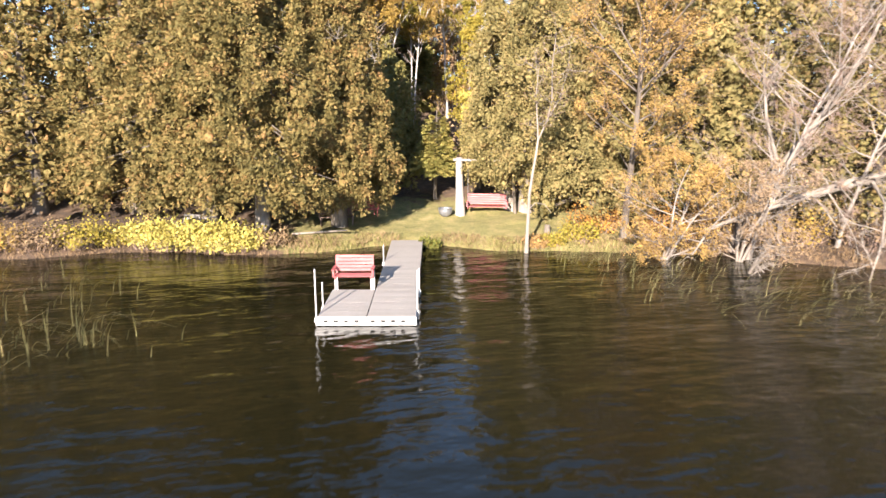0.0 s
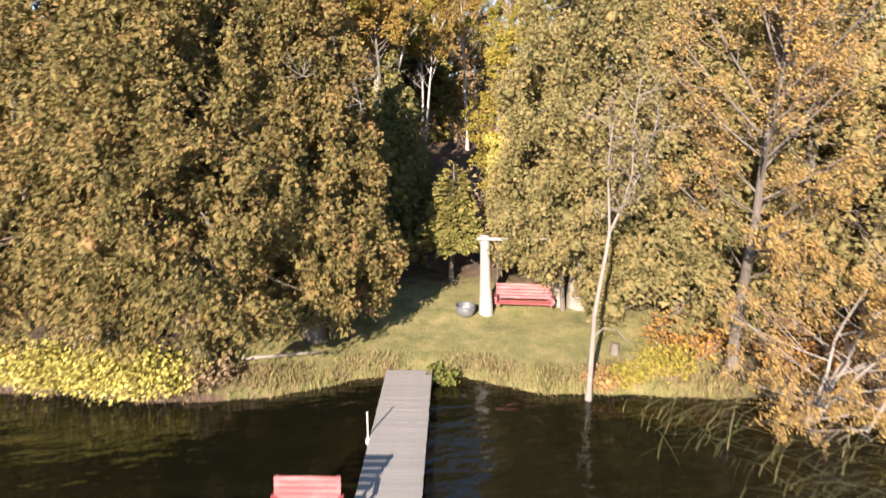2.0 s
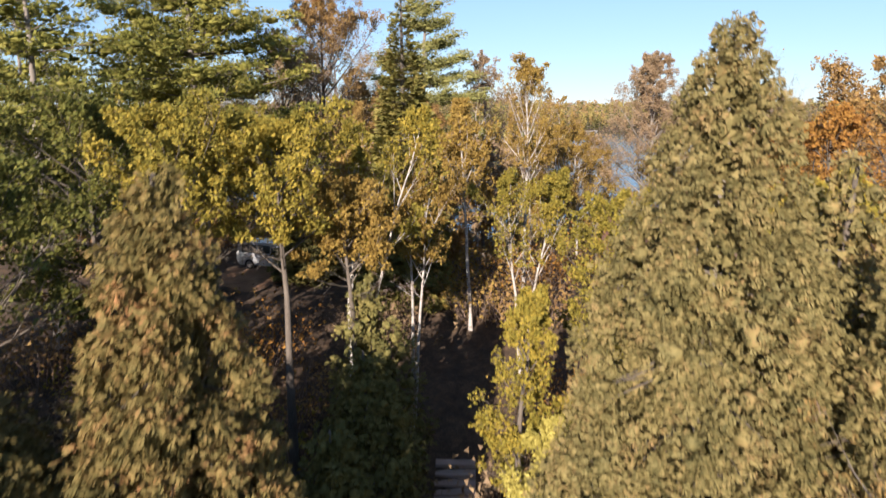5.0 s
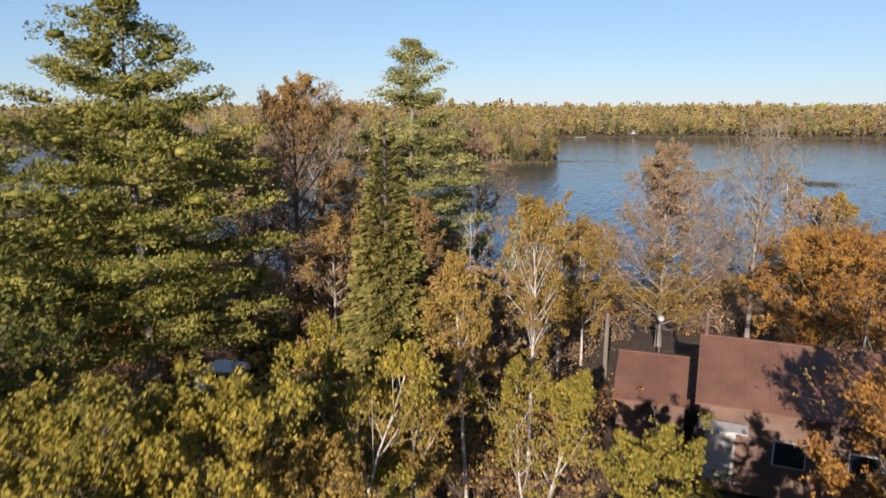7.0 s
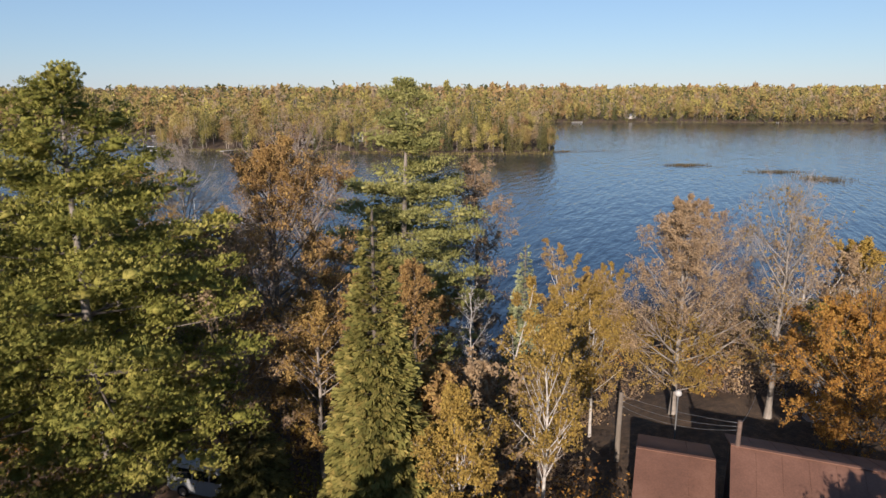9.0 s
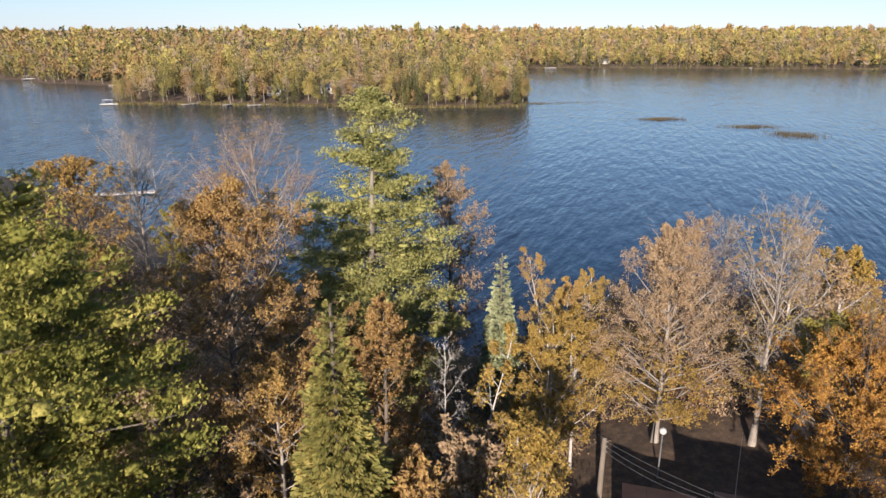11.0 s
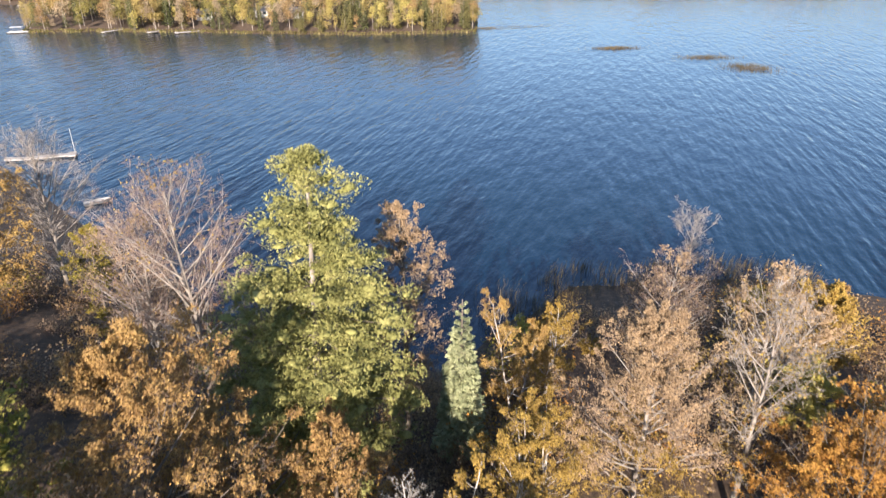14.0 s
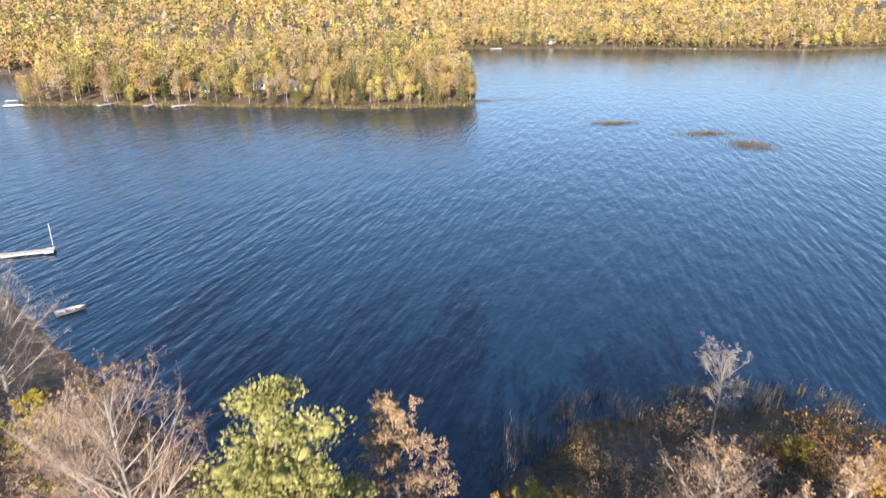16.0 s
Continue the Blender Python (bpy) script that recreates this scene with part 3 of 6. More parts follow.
def broadleaf(name, x, y, top, R, seed, label, bark, leaf=None, zb=0.2, limbs=30, m=(7, 6, 3), leaf_n=6, leaf_size=0.13, lean=(0, 0), up=0.5, shape="oval", stems=1, curve=0.12, twig=None, r=None,
              group="broadleaf trees", keep=1.0, leaf_lo=0.0, leaf_hi=1.0, category="tree", base=None, leaf2=None):
    """A tree with trunk, limbs, branches and twigs, and as many leaves as it has kept."""
    rng = np.random.default_rng(seed)
    g = G(x, y) if base is None else base
    H = top - g
    root = thing(name, pose(x, y, g), label, category, group)
    prof = {"oval": lambda u: np.interp(u, (0, 0.15, 0.4, 0.65, 0.85, 1), (0.62, 0.9, 1.0, 0.85, 0.55, 0.18)), "cone": lambda u: np.interp(u, (0, 0.12, 0.5, 0.8, 1), (0.75, 1.0, 0.78, 0.42, 0.12)),
            "vase": lambda u: np.interp(u, (0, 0.4, 0.7, 0.9, 1), (0.35, 0.7, 1.0, 0.8, 0.35)), "slim": lambda u: np.interp(u, (0, 0.3, 0.6, 1), (0.6, 1.0, 0.85, 0.3))}[shape]
    trunks, P, D, L, RR = [], [], [], [], []
    for st in range(stems):
        ln = (lean[0] + (rng.normal(0, 0.10 * H) if stems > 1 else 0), lean[1] + (rng.normal(0, 0.08 * H) if stems > 1 else 0))
        hh = H * (0.90 if st == 0 else rng.uniform(0.7, 0.92))
        r0 = (r or 0.011 * H + 0.03) / (1 if stems == 1 else 1.25)
        pts, rad = trunk_line(rng, hh, r0, ln, 0.25, 11)
        trunks.append(pipe(pts, rad, 8))
        k = limbs // stems
        u = np.linspace(0.02, 0.99, k) + rng.uniform(-0.02, 0.02, k)
        z = H * zb + np.clip(u, 0, 1) * (hh - H * zb)
        az = np.arange(k) * 2.39996 + rng.uniform(0, 6) + rng.normal(0, 0.3, k)
        el = up + 0.45 * u + rng.normal(0, 0.15, k)
        d = np.stack([np.cos(az) * np.cos(el), np.sin(az) * np.cos(el), np.sin(el)], 1)
        l = R * prof(u) * rng.uniform(0.75, 1.15, k) / np.maximum(np.cos(np.minimum(el, 1.1)), 0.78)
        P.append(along(pts, z)), D.append(d), L.append(l)
        RR.append(np.minimum(np.interp(z, pts[:, 2], rad) * 0.6, 0.011 + 0.011 * l))
    cat = np.concatenate
    p, d, l, rr = cat(P), cat(D), cat(L), cat(RR)
    cv = np.full(len(p), curve)
    wood = []
    fine = []
    zero = lambda a: np.full(len(a), 0.05)
    p1, d1, l1, r1 = spawn(rng, p, d, l, rr, cv, m[0], 0.18, 0.62, 0.45, 0.05)
    wood.append(sticks(p1, d1, l1, r1, zero(p1), 2, 3))
    p2, d2, l2, r2 = spawn(rng, p1, d1, l1, r1, zero(p1), m[1], 0.15, 0.7, 0.55, 0.03)
    fine.append(cones(p2, d2, l2, r2))
    p3, d3, l3, r3 = spawn(rng, p2, d2, l2, r2, zero(p2), m[2], 0.15, 0.7, 0.65, 0.0)
    thin = slice(0, None, 2 if leaf_n > 3 else 1)
    fine.append(slivers(rng, p3[thin], d3[thin], l3[thin], r3[thin]))
    for tr in trunks:
        part("trunk", tr + (1,), bark, root)
    ss = np.linspace(0, 1, 5)
    for i in range(len(p)):
        part("limb", pipe(p[i] + d[i] * (l[i] * ss)[:, None] + np.array([0, 0, 1]) * (cv[i] * l[i] * ss**2)[:, None], rr[i] * (1 - 0.8 * ss), 5) + (1,), bark, root)
    stuff("branch_work", merge(*wood), bark, root)
    stuff("twig_work", merge(*fine), twig or bark, root)
    if leaf is not None and leaf_n:
        k = leaf_n
        s = rng.uniform(0.2, 1.1, (len(p3), k))
        q = (p3[:, None] + d3[:, None] * (l3[:, None] * s)[..., None] + rng.normal(0, 0.05, (len(p3), k, 3))).reshape(-1, 3)
        uu = q[:, 2] / H
        lumps = np.sin(q[:, 0] * 1.3 + seed) + np.sin(q[:, 1] * 1.5 + 2 * seed) + np.sin(q[:, 2] * 1.7)
        ok = (rng.uniform(size=len(q)) < keep * (0.75 + 0.25 * lumps)) & (uu > leaf_lo) & (uu < leaf_hi)
        q = q[ok]
        w = unit(rng.normal(size=(len(q), 3)) + [0, 0, -0.35])
        face = unit(q * [0.35 / R, 0.35 / R, 0] + [0, 0, 0.3] + 0.5 * rng.normal(size=q.shape))
        if leaf2 is not None:
            under = q[:, 2] < H * (0.42 + 0.1 * np.sin(q[:, 0] * 1.1 + seed))
            stuff("leaf_crown", scatter(*LEAF_1, q[under], w[under], 1.2 * leaf_size * rng.uniform(0.7, 1.3, under.sum()), rng, 0.7, face[under]), leaf2, root, "golden lower leaves")
            q, w, face = q[~under], w[~under], face[~under]
        stuff("leaf_crown", scatter(*(LEAF if y < 28 else LEAF_1), q, w, leaf_size * (1 if y < 28 else 1.12) * rng.uniform(0.65, 1.3, len(q)), rng, 0.7, face), leaf, root)
    return root


def shrub(name, x, y, h, R, seed, label, leaf, n=110, leaf_n=14, leaf_size=0.10, stem=None, group="shrubs on the bank", category="shrub", sx=1.0):
    rng = np.random.default_rng(seed)
    root = thing(name, pose(x, y, G(x, y)), label, category, group)
    az, rad = rng.uniform(0, 6.283, n), R * np.sqrt(rng.uniform(0, 0.5, n))
    p0 = np.stack([np.cos(az) * rad * sx, np.sin(az) * rad, 0 * az - 0.1], 1)
    d = unit(np.stack([np.cos(az) * 0.5, np.sin(az) * 0.5, np.ones(n)], 1) + 0.3 * rng.normal(size=(n, 3)))
    L = h * rng.uniform(0.5, 1.15, n)
    stuff("stem_work", cones(p0, d, L, np.full(n, 0.014)), stem or M_TWIG, root)
    if leaf_n:
        s = rng.uniform(0.3, 1.08, (n, leaf_n))
        q = (p0[:, None] + d[:, None] * (L[:, None] * s)[..., None] + rng.normal(0, 0.10 * h, (n, leaf_n, 3))).reshape(-1, 3)
        q[:, 2] = np.maximum(q[:, 2], 0.02)
        stuff("leaf_crown", scatter(*(LEAF if y < 33 else LEAF_1), q, unit(rng.normal(size=(len(q), 3)) + [0, 0, 0.2]), leaf_size * rng.uniform(0.6, 1.3, len(q)), rng), leaf, root)
    return root


CEDAR_L = "broad northern cedar with olive and rust-tinged sprays at the water's edge"
for i, (x, y, top, R, zb, n, k, spray) in enumerate([(-7.6, 26.2, 13.4, 3.6, 1.9, 600, 125, 0.15), (-4.65, 27.9, 14.7, 2.2, 1.3, 420, 130, 0.145), (-10.4, 27.7, 14.6, 4.3, 1.8, 440, 100, 0.165), (-14.6, 29.6, 14.5, 3.0, 0.9, 200, 75, 0.20), (-18.6, 28.6, 13.5, 3.2, 0.9, 170, 66, 0.21), (-22.5, 28.5, 13.0, 3.4, 0.9, 140, 56, 0.23)]):
    tree = cedar("cedar", x, y, top, R, 10 + i, CEDAR_L, zb=zb, lean=(-0.2, 0.3) if i == 1 else (0, 0), n=n, k=k, spray=spray, fill=7000 if i < 3 else 1800, size=0.37 if i < 3 else 0.46)
    if i == 1:
        for k, (at, seed) in enumerate([((0.45, -2.2, 7.9), 1), ((2.2, -0.9, 7.2), 2), ((-0.6, -2.8, 6.0), 3)]):
            rng = np.random.default_rng(seed)
            n = 6
            p, d = np.tile(np.array(at) * [0.8, 0.6, 1], (n, 1)), unit(rng.normal(size=(n, 3)) * [1, 0.5, 1] + [0.3, -1.2, 0.1])
            L, r, cv = rng.uniform(0.5, 0.95, n), np.full(n, 0.017), np.full(n, 0.25)
            p1, d1, l1, r1 = spawn(rng, p, d, L, r, cv, 4, 0.3, 0.6, 0.5, 0.0)
            part("dead_branch", merge(sticks(p, d, L, r, cv, 3, 5), cones(p1, d1, l1, np.maximum(r1, 0.009))) + (1,), M_BARE, tree, "bare grey dead branch")
CEDAR_RL = "pale olive northern cedar beside the hanging red swing"
# The cedar at (12.6, 34.5) is raised to shade the house roof.
for i, (x, y, top, R, n, k, spray) in enumerate([(4.0, 30.9, 17.1, 2.95, 600, 130, 0.135), (7.4, 32.4, 14.6, 2.8, 220, 75, 0.18), (10.6, 29.5, 14.4, 3.0, 230, 75, 0.19), (14.2, 28.6, 14.2, 3.1, 190, 66, 0.21), (18.5, 27.5, 13.6, 3.3, 150, 56, 0.23), (12.6, 34.5, 17.0, 3.0, 140, 40, 0.3), (7.0, 29.4, 13.6, 2.7, 330, 90, 0.16)]):
    cedar("cedar", x, y, top, R, 30 + i, CEDAR_RL if i == 0 else "pale olive cedar in the shoreline thicket", M_CEDAR_R, zb=1.7 if i == 0 else 0.7, lean=(0.3, 0) if i == 0 else (0, 0), n=n, k=k, spray=spray, fill=7000 if i in (0, 6) else 1800, size=0.37 if i in (0, 6) else 0.46, ragged=0.09)

# Young cedars added to deepen the shade in the gap left of the path.
for i, (x, y, top, R) in enumerate([(-3.6, 33.6, 8.0, 1.5), (-3.2, 36.8, 8.8, 1.5), (-3.4, 40.2, 10.0, 1.6)]):
    cedar("cedar", x, y, top, R, 45 + i, "young cedar added to darken the gap beside the path", M_SPRUCE, zb=0.3, n=90, k=34, spray=0.22, size=0.42, fill=1200)

for i, (x, y, top, R) in enumerate([(-18.6, 31.8, 17.5, 3.5), (-23.5, 31.0, 17.5, 3.5), (16.4, 31.4, 17.0, 3.3), (21.5, 31.2, 17.5, 3.4)]):
    cedar("cedar", x, y, top, R, 60 + i, "dark cedar at the back of the shoreline thicket", M_CEDAR, zb=0.9, n=130, k=30, spray=0.32, size=0.55, fill=1000)

# front row by the dock
rng = np.random.default_rng(50)
young = thing("young_tree", pose(3.42, 25.05, G(3.42, 25.05)), "slender pale young tree, forked, with few reddish-green leaves", "tree", "broadleaf trees")
stem = np.array([(0, 0, -0.3), (0.02, 0, 0.8), (0.05, 0, 2.0), (0.06, 0.02, 2.6), (0.16, 0.06, 3.4), (0.30, 0.12, 4.3), (0.36, 0.16, 4.85)])
part("trunk", pipe(stem, [0.13, 0.078, 0.066, 0.064, 0.056, 0.048, 0.042], 9) + (1,), M_DEADWOOD, young)
forks = [[(0.36, 0.16, 4.8), (0.7, 0.35, 5.5), (1.2, 0.6, 6.4), (1.5, 0.8, 7.4), (1.6, 0.9, 8.4)], [(0.36, 0.16, 4.8), (0.30, 0.15, 5.6), (0.22, 0.1, 6.5), (0.30, 0.1, 7.6)], [(0.7, 0.35, 5.5), (0.85, 0.2, 6.3), (0.8, 0.1, 7.6), (0.9, 0.0, 8.8)], [(0.05, 0, 2.05), (0.3, -0.1, 2.35), (0.65, -0.2, 2.3), (0.9, -0.25, 2.0)]]
for fk in forks:
    part("limb", pipe(fk, np.linspace(0.042 if fk[0][2] > 3 else 0.025, 0.012, len(fk)), 6) + (1,), M_DEADWOOD, young)
sp = np.concatenate([np.stack([np.interp(w, np.arange(len(fk)), np.array(fk)[:, c]) for c in range(3)], 1) for fk in forks[:3] for w in (np.linspace(0.5, len(fk) - 1, 16),)])
sd = unit(rng.normal(size=sp.shape) + [0.1, 0, 0.55])
sl, sr = rng.uniform(0.4, 1.1, len(sp)), np.full(len(sp), 0.014)
q1, e1, k1, r1 = spawn(rng, sp, sd, sl, sr, np.full(len(sp), 0.1), 7, 0.15, 0.6, 0.6, 0.1)
q2, e2, k2, r2 = spawn(rng, q1, e1, k1, r1, np.full(len(q1), 0.0), 4, 0.2, 0.6, 0.6, 0.1)
stuff("branch_work", merge(sticks(sp, sd, sl, sr, np.full(len(sp), 0.1), 2, 4), cones(q1, e1, k1, r1)), M_DEADWOOD, young)
stuff("twig_work", slivers(rng, q2, e2, k2, r2), M_TWIG, young)
lv = (q2 + e2 * k2[:, None] * rng.uniform(0.3, 1.1, (len(q2), 1)))
lv = np.concatenate([lv, lv + rng.normal(0, 0.08, lv.shape)])
lv = lv[rng.uniform(size=len(lv)) < 0.6]
stuff("leaf_crown", scatter(*LEAF, lv, unit(rng.normal(size=lv.shape)), 0.085 * rng.uniform(0.7, 1.3, len(lv)), rng), M_CEDAR_R, young)
broadleaf("maple", 7.7, 26.6, 13.2, 3.0, 51, "orange and yellow maple leaning over the water", M_BARK, M_AMBER, zb=0.2, limbs=34, leaf_n=12, leaf_size=0.066, r=0.16, lean=(0.6, -0.8), keep=0.95, twig=M_TWIG)
broadleaf("maple", 8.6, 24.2, 4.4, 2.7, 52, "low orange maple thicket hanging over the reeds", M_BARE, M_AMBER, zb=0.1, limbs=30, leaf_n=12, leaf_size=0.058, stems=4, r=0.06, shape="oval", up=0.2, twig=M_TWIG, keep=0.55, lean=(0.6, -1.3))
broadleaf("maple", 11.4, 23.9, 4.2, 2.7, 53, "low golden maple thicket hanging over the reeds", M_BARE, M_TAN, zb=0.1, limbs=26, leaf_n=10, leaf_size=0.058, stems=4, r=0.06, up=0.2, twig=M_TWIG, keep=0.5, lean=(0.3, -1.2))
broadleaf("bare_tree", 11.9, 24.2, 10.5, 3.0, 54, "bare weathered tree leaning out over the lake", M_BARE, None, zb=0.15, limbs=24, m=(8, 7, 8), leaf_n=0, lean=(3.0, -0.3), twig=M_TWIG, r=0.09, shape="vase", up=0.5)
broadleaf("bare_tree", 15.5, 24.6, 10.0, 3.2, 55, "bare weathered tree leaning out over the lake", M_BARE, None, zb=0.12, limbs=24, m=(8, 7, 8), leaf_n=0, lean=(2.0, -1.5), twig=M_TWIG, r=0.075, shape="vase", up=0.4)
spruce("pine_sapling", -0.55, 33.0, 5.8, 1.05, 56, "young yellow-green pine sapling beside the path", M_SAPLING, zb=1.5, n=170, spray=0.30, group="saplings")

# behind the shore: the first wood
# The last two stand mostly out of view, placed to shade the house roof.
for i, (x, y, top, R, leaf, txt) in enumerate([(-8.4, 37.0, 16.2, 2.4, M_LIME, "yellow-green"), (-6.0, 38.5, 16.0, 2.2, M_LIME, "yellow-green"), (-11.8, 33.5, 14.6, 2.7, M_GREEN, "green"), (-4.1, 40.0, 14.0, 1.8, M_GOLD, "golden"), (-12.5, 39.5, 16.5, 2.6, M_GREEN, "green"),
                                               (1.2, 36.6, 11.2, 1.35, M_LIME, "yellow-green"), (1.75, 34.2, 8.2, 1.2, M_YELLOW, "bright yellow"), (5.0, 42.0, 13.0, 2.4, M_LIME, "yellow-green"), (11.7, 41.0, 15.9, 2.9, M_ORANGE, "orange"), (14.9, 43.0, 18.0, 3.5, M_RUST, "rusty")]):
    broadleaf("broadleaf_tree", x, y, top, R, 70 + i, f"{txt} autumn broadleaf tree in the lakeside wood", M_BARK, leaf, zb=0.58 if i < 5 else 0.12, limbs=28, leaf_n=8, leaf_size=0.10, leaf_lo=0.68 if i < 5 else 0.0, shape="slim" if i in (5, 6) else "oval")
for i, (x, y, top, R, leaf) in enumerate([(-4.6, 41.4, 16.2, 1.9, M_LIME), (-2.4, 42.6, 14.8, 1.7, M_GOLD), (-0.2, 49.4, 16.2, 1.9, M_GOLD), (1.9, 45.0, 13.6, 1.8, M_LIME), (2.4, 50.6, 18.4, 2.1, M_GOLD), (-5.2, 44.5, 14.5, 1.8, M_AMBER)]):
    broadleaf("birch", x, y, top, R, 90 + i, "white-barked birch with thinning autumn leaves", M_BIRCH, leaf, zb=0.45, limbs=24, leaf_n=5 if i == 4 else 8, leaf_size=0.09, shape="slim", leaf_lo=0.58, stems=2 if i in (0, 1, 3) else 1, up=0.85, r=0.095, group="birches", twig=M_TWIG)

# the middle of the strip
pine("white_pine", -14.3, 52.6, 25.5, 6.4, 110, "tall dark-green white pine with layered boughs", zb=5.4, tiers=13, per=8, pad=0.72, prof=(0.7, 0.95, 0.92, 0.72, 0.48, 0.3, 0.07), mat=M_PINE_DARK, k=125, tuft=0.15)
pine("white_pine", -4.2, 71.3, 25.8, 5.4, 111, "tall sunlit white pine near the far bank", zb=3.6, tiers=14, per=9, pad=0.74, prof=(0.85, 1.0, 0.98, 0.66, 0.42, 0.36, 0.07), lean=(0.35, 0), bare=((0.62, 0.72, 3.3),), k=130, tuft=0.145)
pine("white_pine", -18.4, 62.5, 22.0, 4.6, 112, "dark-green pine at the edge of the yard", zb=4.0, tiers=12, mat=M_PINE_DARK, k=36, tuft=0.19)
pine("white_pine", -18.8, 46.5, 23.0, 4.8, 113, "dark-green pine at the edge of the yard", zb=2.5, tiers=13, mat=M_PINE_DARK, k=36, tuft=0.19)
# Pines out of sight, added to throw shade on the slope behind the yard.
for i, (x, y, top, R) in enumerate([(-28.5, 60.0, 23.0, 5.0), (-25.0, 67.5, 21.0, 4.4), (-32.5, 68.0, 23.0, 5.0)]):
    pine("white_pine", x, y, top, R, 117 + i, "unseen dark-green pine added beside the yard to cast shade", zb=2.0, tiers=10, per=6, mat=M_PINE_DARK, k=26, tuft=0.26, pad=0.75)
spruce("spruce", -3.65, 52.5, 21.3, 2.35, 114, "narrow olive spruce standing by the yard", n=1000, mat=M_SAPLING, spray=0.40, k=28)
spruce("spruce", 4.5, 76.5, 14.6, 1.6, 115, "pale blue-grey spruce by the far bank", M_PALE, n=420, group="spruces", spray=0.36)
spruce("spruce", -9.6, 55.5, 12.5, 1.9, 116, "dark spruce in the shade of the pine", n=320)
broadleaf("maple", -9.6, 60.8, 23.6, 4.2, 120, "large brown-leaved maple losing its leaves", M_BARK, M_RUST, zb=0.15, limbs=40, m=(7, 6, 5), leaf_n=11, leaf_size=0.085, twig=M_TWIG, keep=0.95)
broadleaf("maple", -11.2, 57.0, 20.4, 3.6, 121, "tan and golden-brown maple losing its leaves", M_BARK, M_TAN, zb=0.15, limbs=36, m=(7, 6, 5), leaf_n=6, leaf_size=0.085, twig=M_TWIG, keep=0.6, leaf2=M_GOLD)
broadleaf("maple", -7.2, 58.4, 16.6, 2.5, 126, "golden-orange maple with bare lower limbs beside the drive", M_BARE, M_AMBER, zb=0.2, limbs=28, m=(7, 6, 4), leaf_n=8, leaf_size=0.09, twig=M_TWIG, keep=0.7)
broadleaf("maple", -7.0, 64.0, 17.6, 3.4, 122, "rust-brown maple losing its leaves", M_BARK, M_RUST, zb=0.12, limbs=32, m=(7, 6, 5), leaf_n=7, leaf_size=0.085, twig=M_TWIG, keep=0.65)
broadleaf("maple", -3.0, 64.4, 16.8, 2.2, 123, "small orange-brown maple under the pine", M_BARK, M_RUST, zb=0.12, limbs=28, leaf_n=10, leaf_size=0.10, twig=M_TWIG)
broadleaf("bare_birch", 0.2, 60.9, 16.6, 1.5, 124, "small bare white birch", M_BIRCH, None, zb=0.3, limbs=18, m=(6, 5, 4), leaf_n=0, r=0.05, shape="slim", group="birches")
broadleaf("leaning_birch", 0.9, 60.2, 17.0, 1.3, 125, "thin leaning white birch with few leaves", M_BIRCH, M_GOLD, zb=0.35, limbs=14, m=(6, 5, 4), leaf_n=2, lean=(3.4, 1.5), r=0.075, shape="slim", group="birches")
for i, (x, y, top, R) in enumerate([(5.6, 63.8, 16.6, 2.3), (7.4, 65.5, 15.2, 2.2), (3.4, 58.5, 13.5, 2.0), (8.2, 76.6, 15.0, 2.3), (10.8, 78.5, 12.8, 2.0)]):
    broadleaf("birch", x, y, top, R, 130 + i, "golden birch with white stems", M_BIRCH, M_GOLD if i != 3 else M_AMBER, zb=0.2, limbs=26, leaf_n=11, leaf_size=0.082, stems=2, r=0.105, shape="slim", group="birches", twig=M_TWIG, keep=0.8)
broadleaf("maple", 12.6, 66.6, 20.3, 3.9, 140, "tan-brown maple with thinning leaves behind the house", M_BARE, M_TAN, zb=0.08, limbs=56, m=(8, 7, 4), leaf_n=8, leaf_size=0.078, shape="cone", twig=M_TWIG, keep=0.9, leaf2=M_GOLD)
broadleaf("bare_tree", 18.1, 66.0, 20.2, 3.3, 141, "bare pale-grey tree beside the house", M_BARE, M_GOLD, zb=0.12, limbs=40, m=(8, 7, 6), leaf_n=1, leaf_size=0.13, shape="vase", keep=0.15, up=0.65)
broadleaf("oak", 20.6, 61.2, 14.8, 4.6, 142, "wide rust-orange oak beside the house", M_BARK, M_ORANGE, zb=0.06, limbs=44, m=(7, 6, 3), leaf_n=20, leaf_size=0.092)
broadleaf("oak", 26.5, 64.5, 14.0, 4.2, 143, "wide rust-orange oak beside the house", M_BARK, M_ORANGE, zb=0.06, limbs=38, leaf_n=10, leaf_size=0.14)
broadleaf("birch", 24.4, 75.0, 17.4, 2.6, 144, "pale tan birch by the far bank", M_BIRCH, M_TAN, zb=0.15, limbs=30, leaf_n=5, leaf_size=0.13, stems=2, group="birches", twig=M_TWIG)
broadleaf("birch", 28.0, 75.0, 15.8, 2.2, 145, "golden birch by the far bank", M_BIRCH, M_GOLD, zb=0.15, limbs=28, leaf_n=6, leaf_size=0.13, group="birches", twig=M_TWIG)
broadleaf("broadleaf_tree", 25.4, 72.0, 11.4, 2.2, 146, "bright yellow tree by the far bank", M_BARK, M_YELLOW, zb=0.1, limbs=26, leaf_n=8, leaf_size=0.14)
broadleaf("maple", 1.0, 78.2, 22.0, 2.9, 147, "pinkish-brown maple with thinning leaves beside the pine", M_BARK, M_TAN, zb=0.12, limbs=44, leaf_n=9, leaf_size=0.10, twig=M_TWIG, keep=0.8)
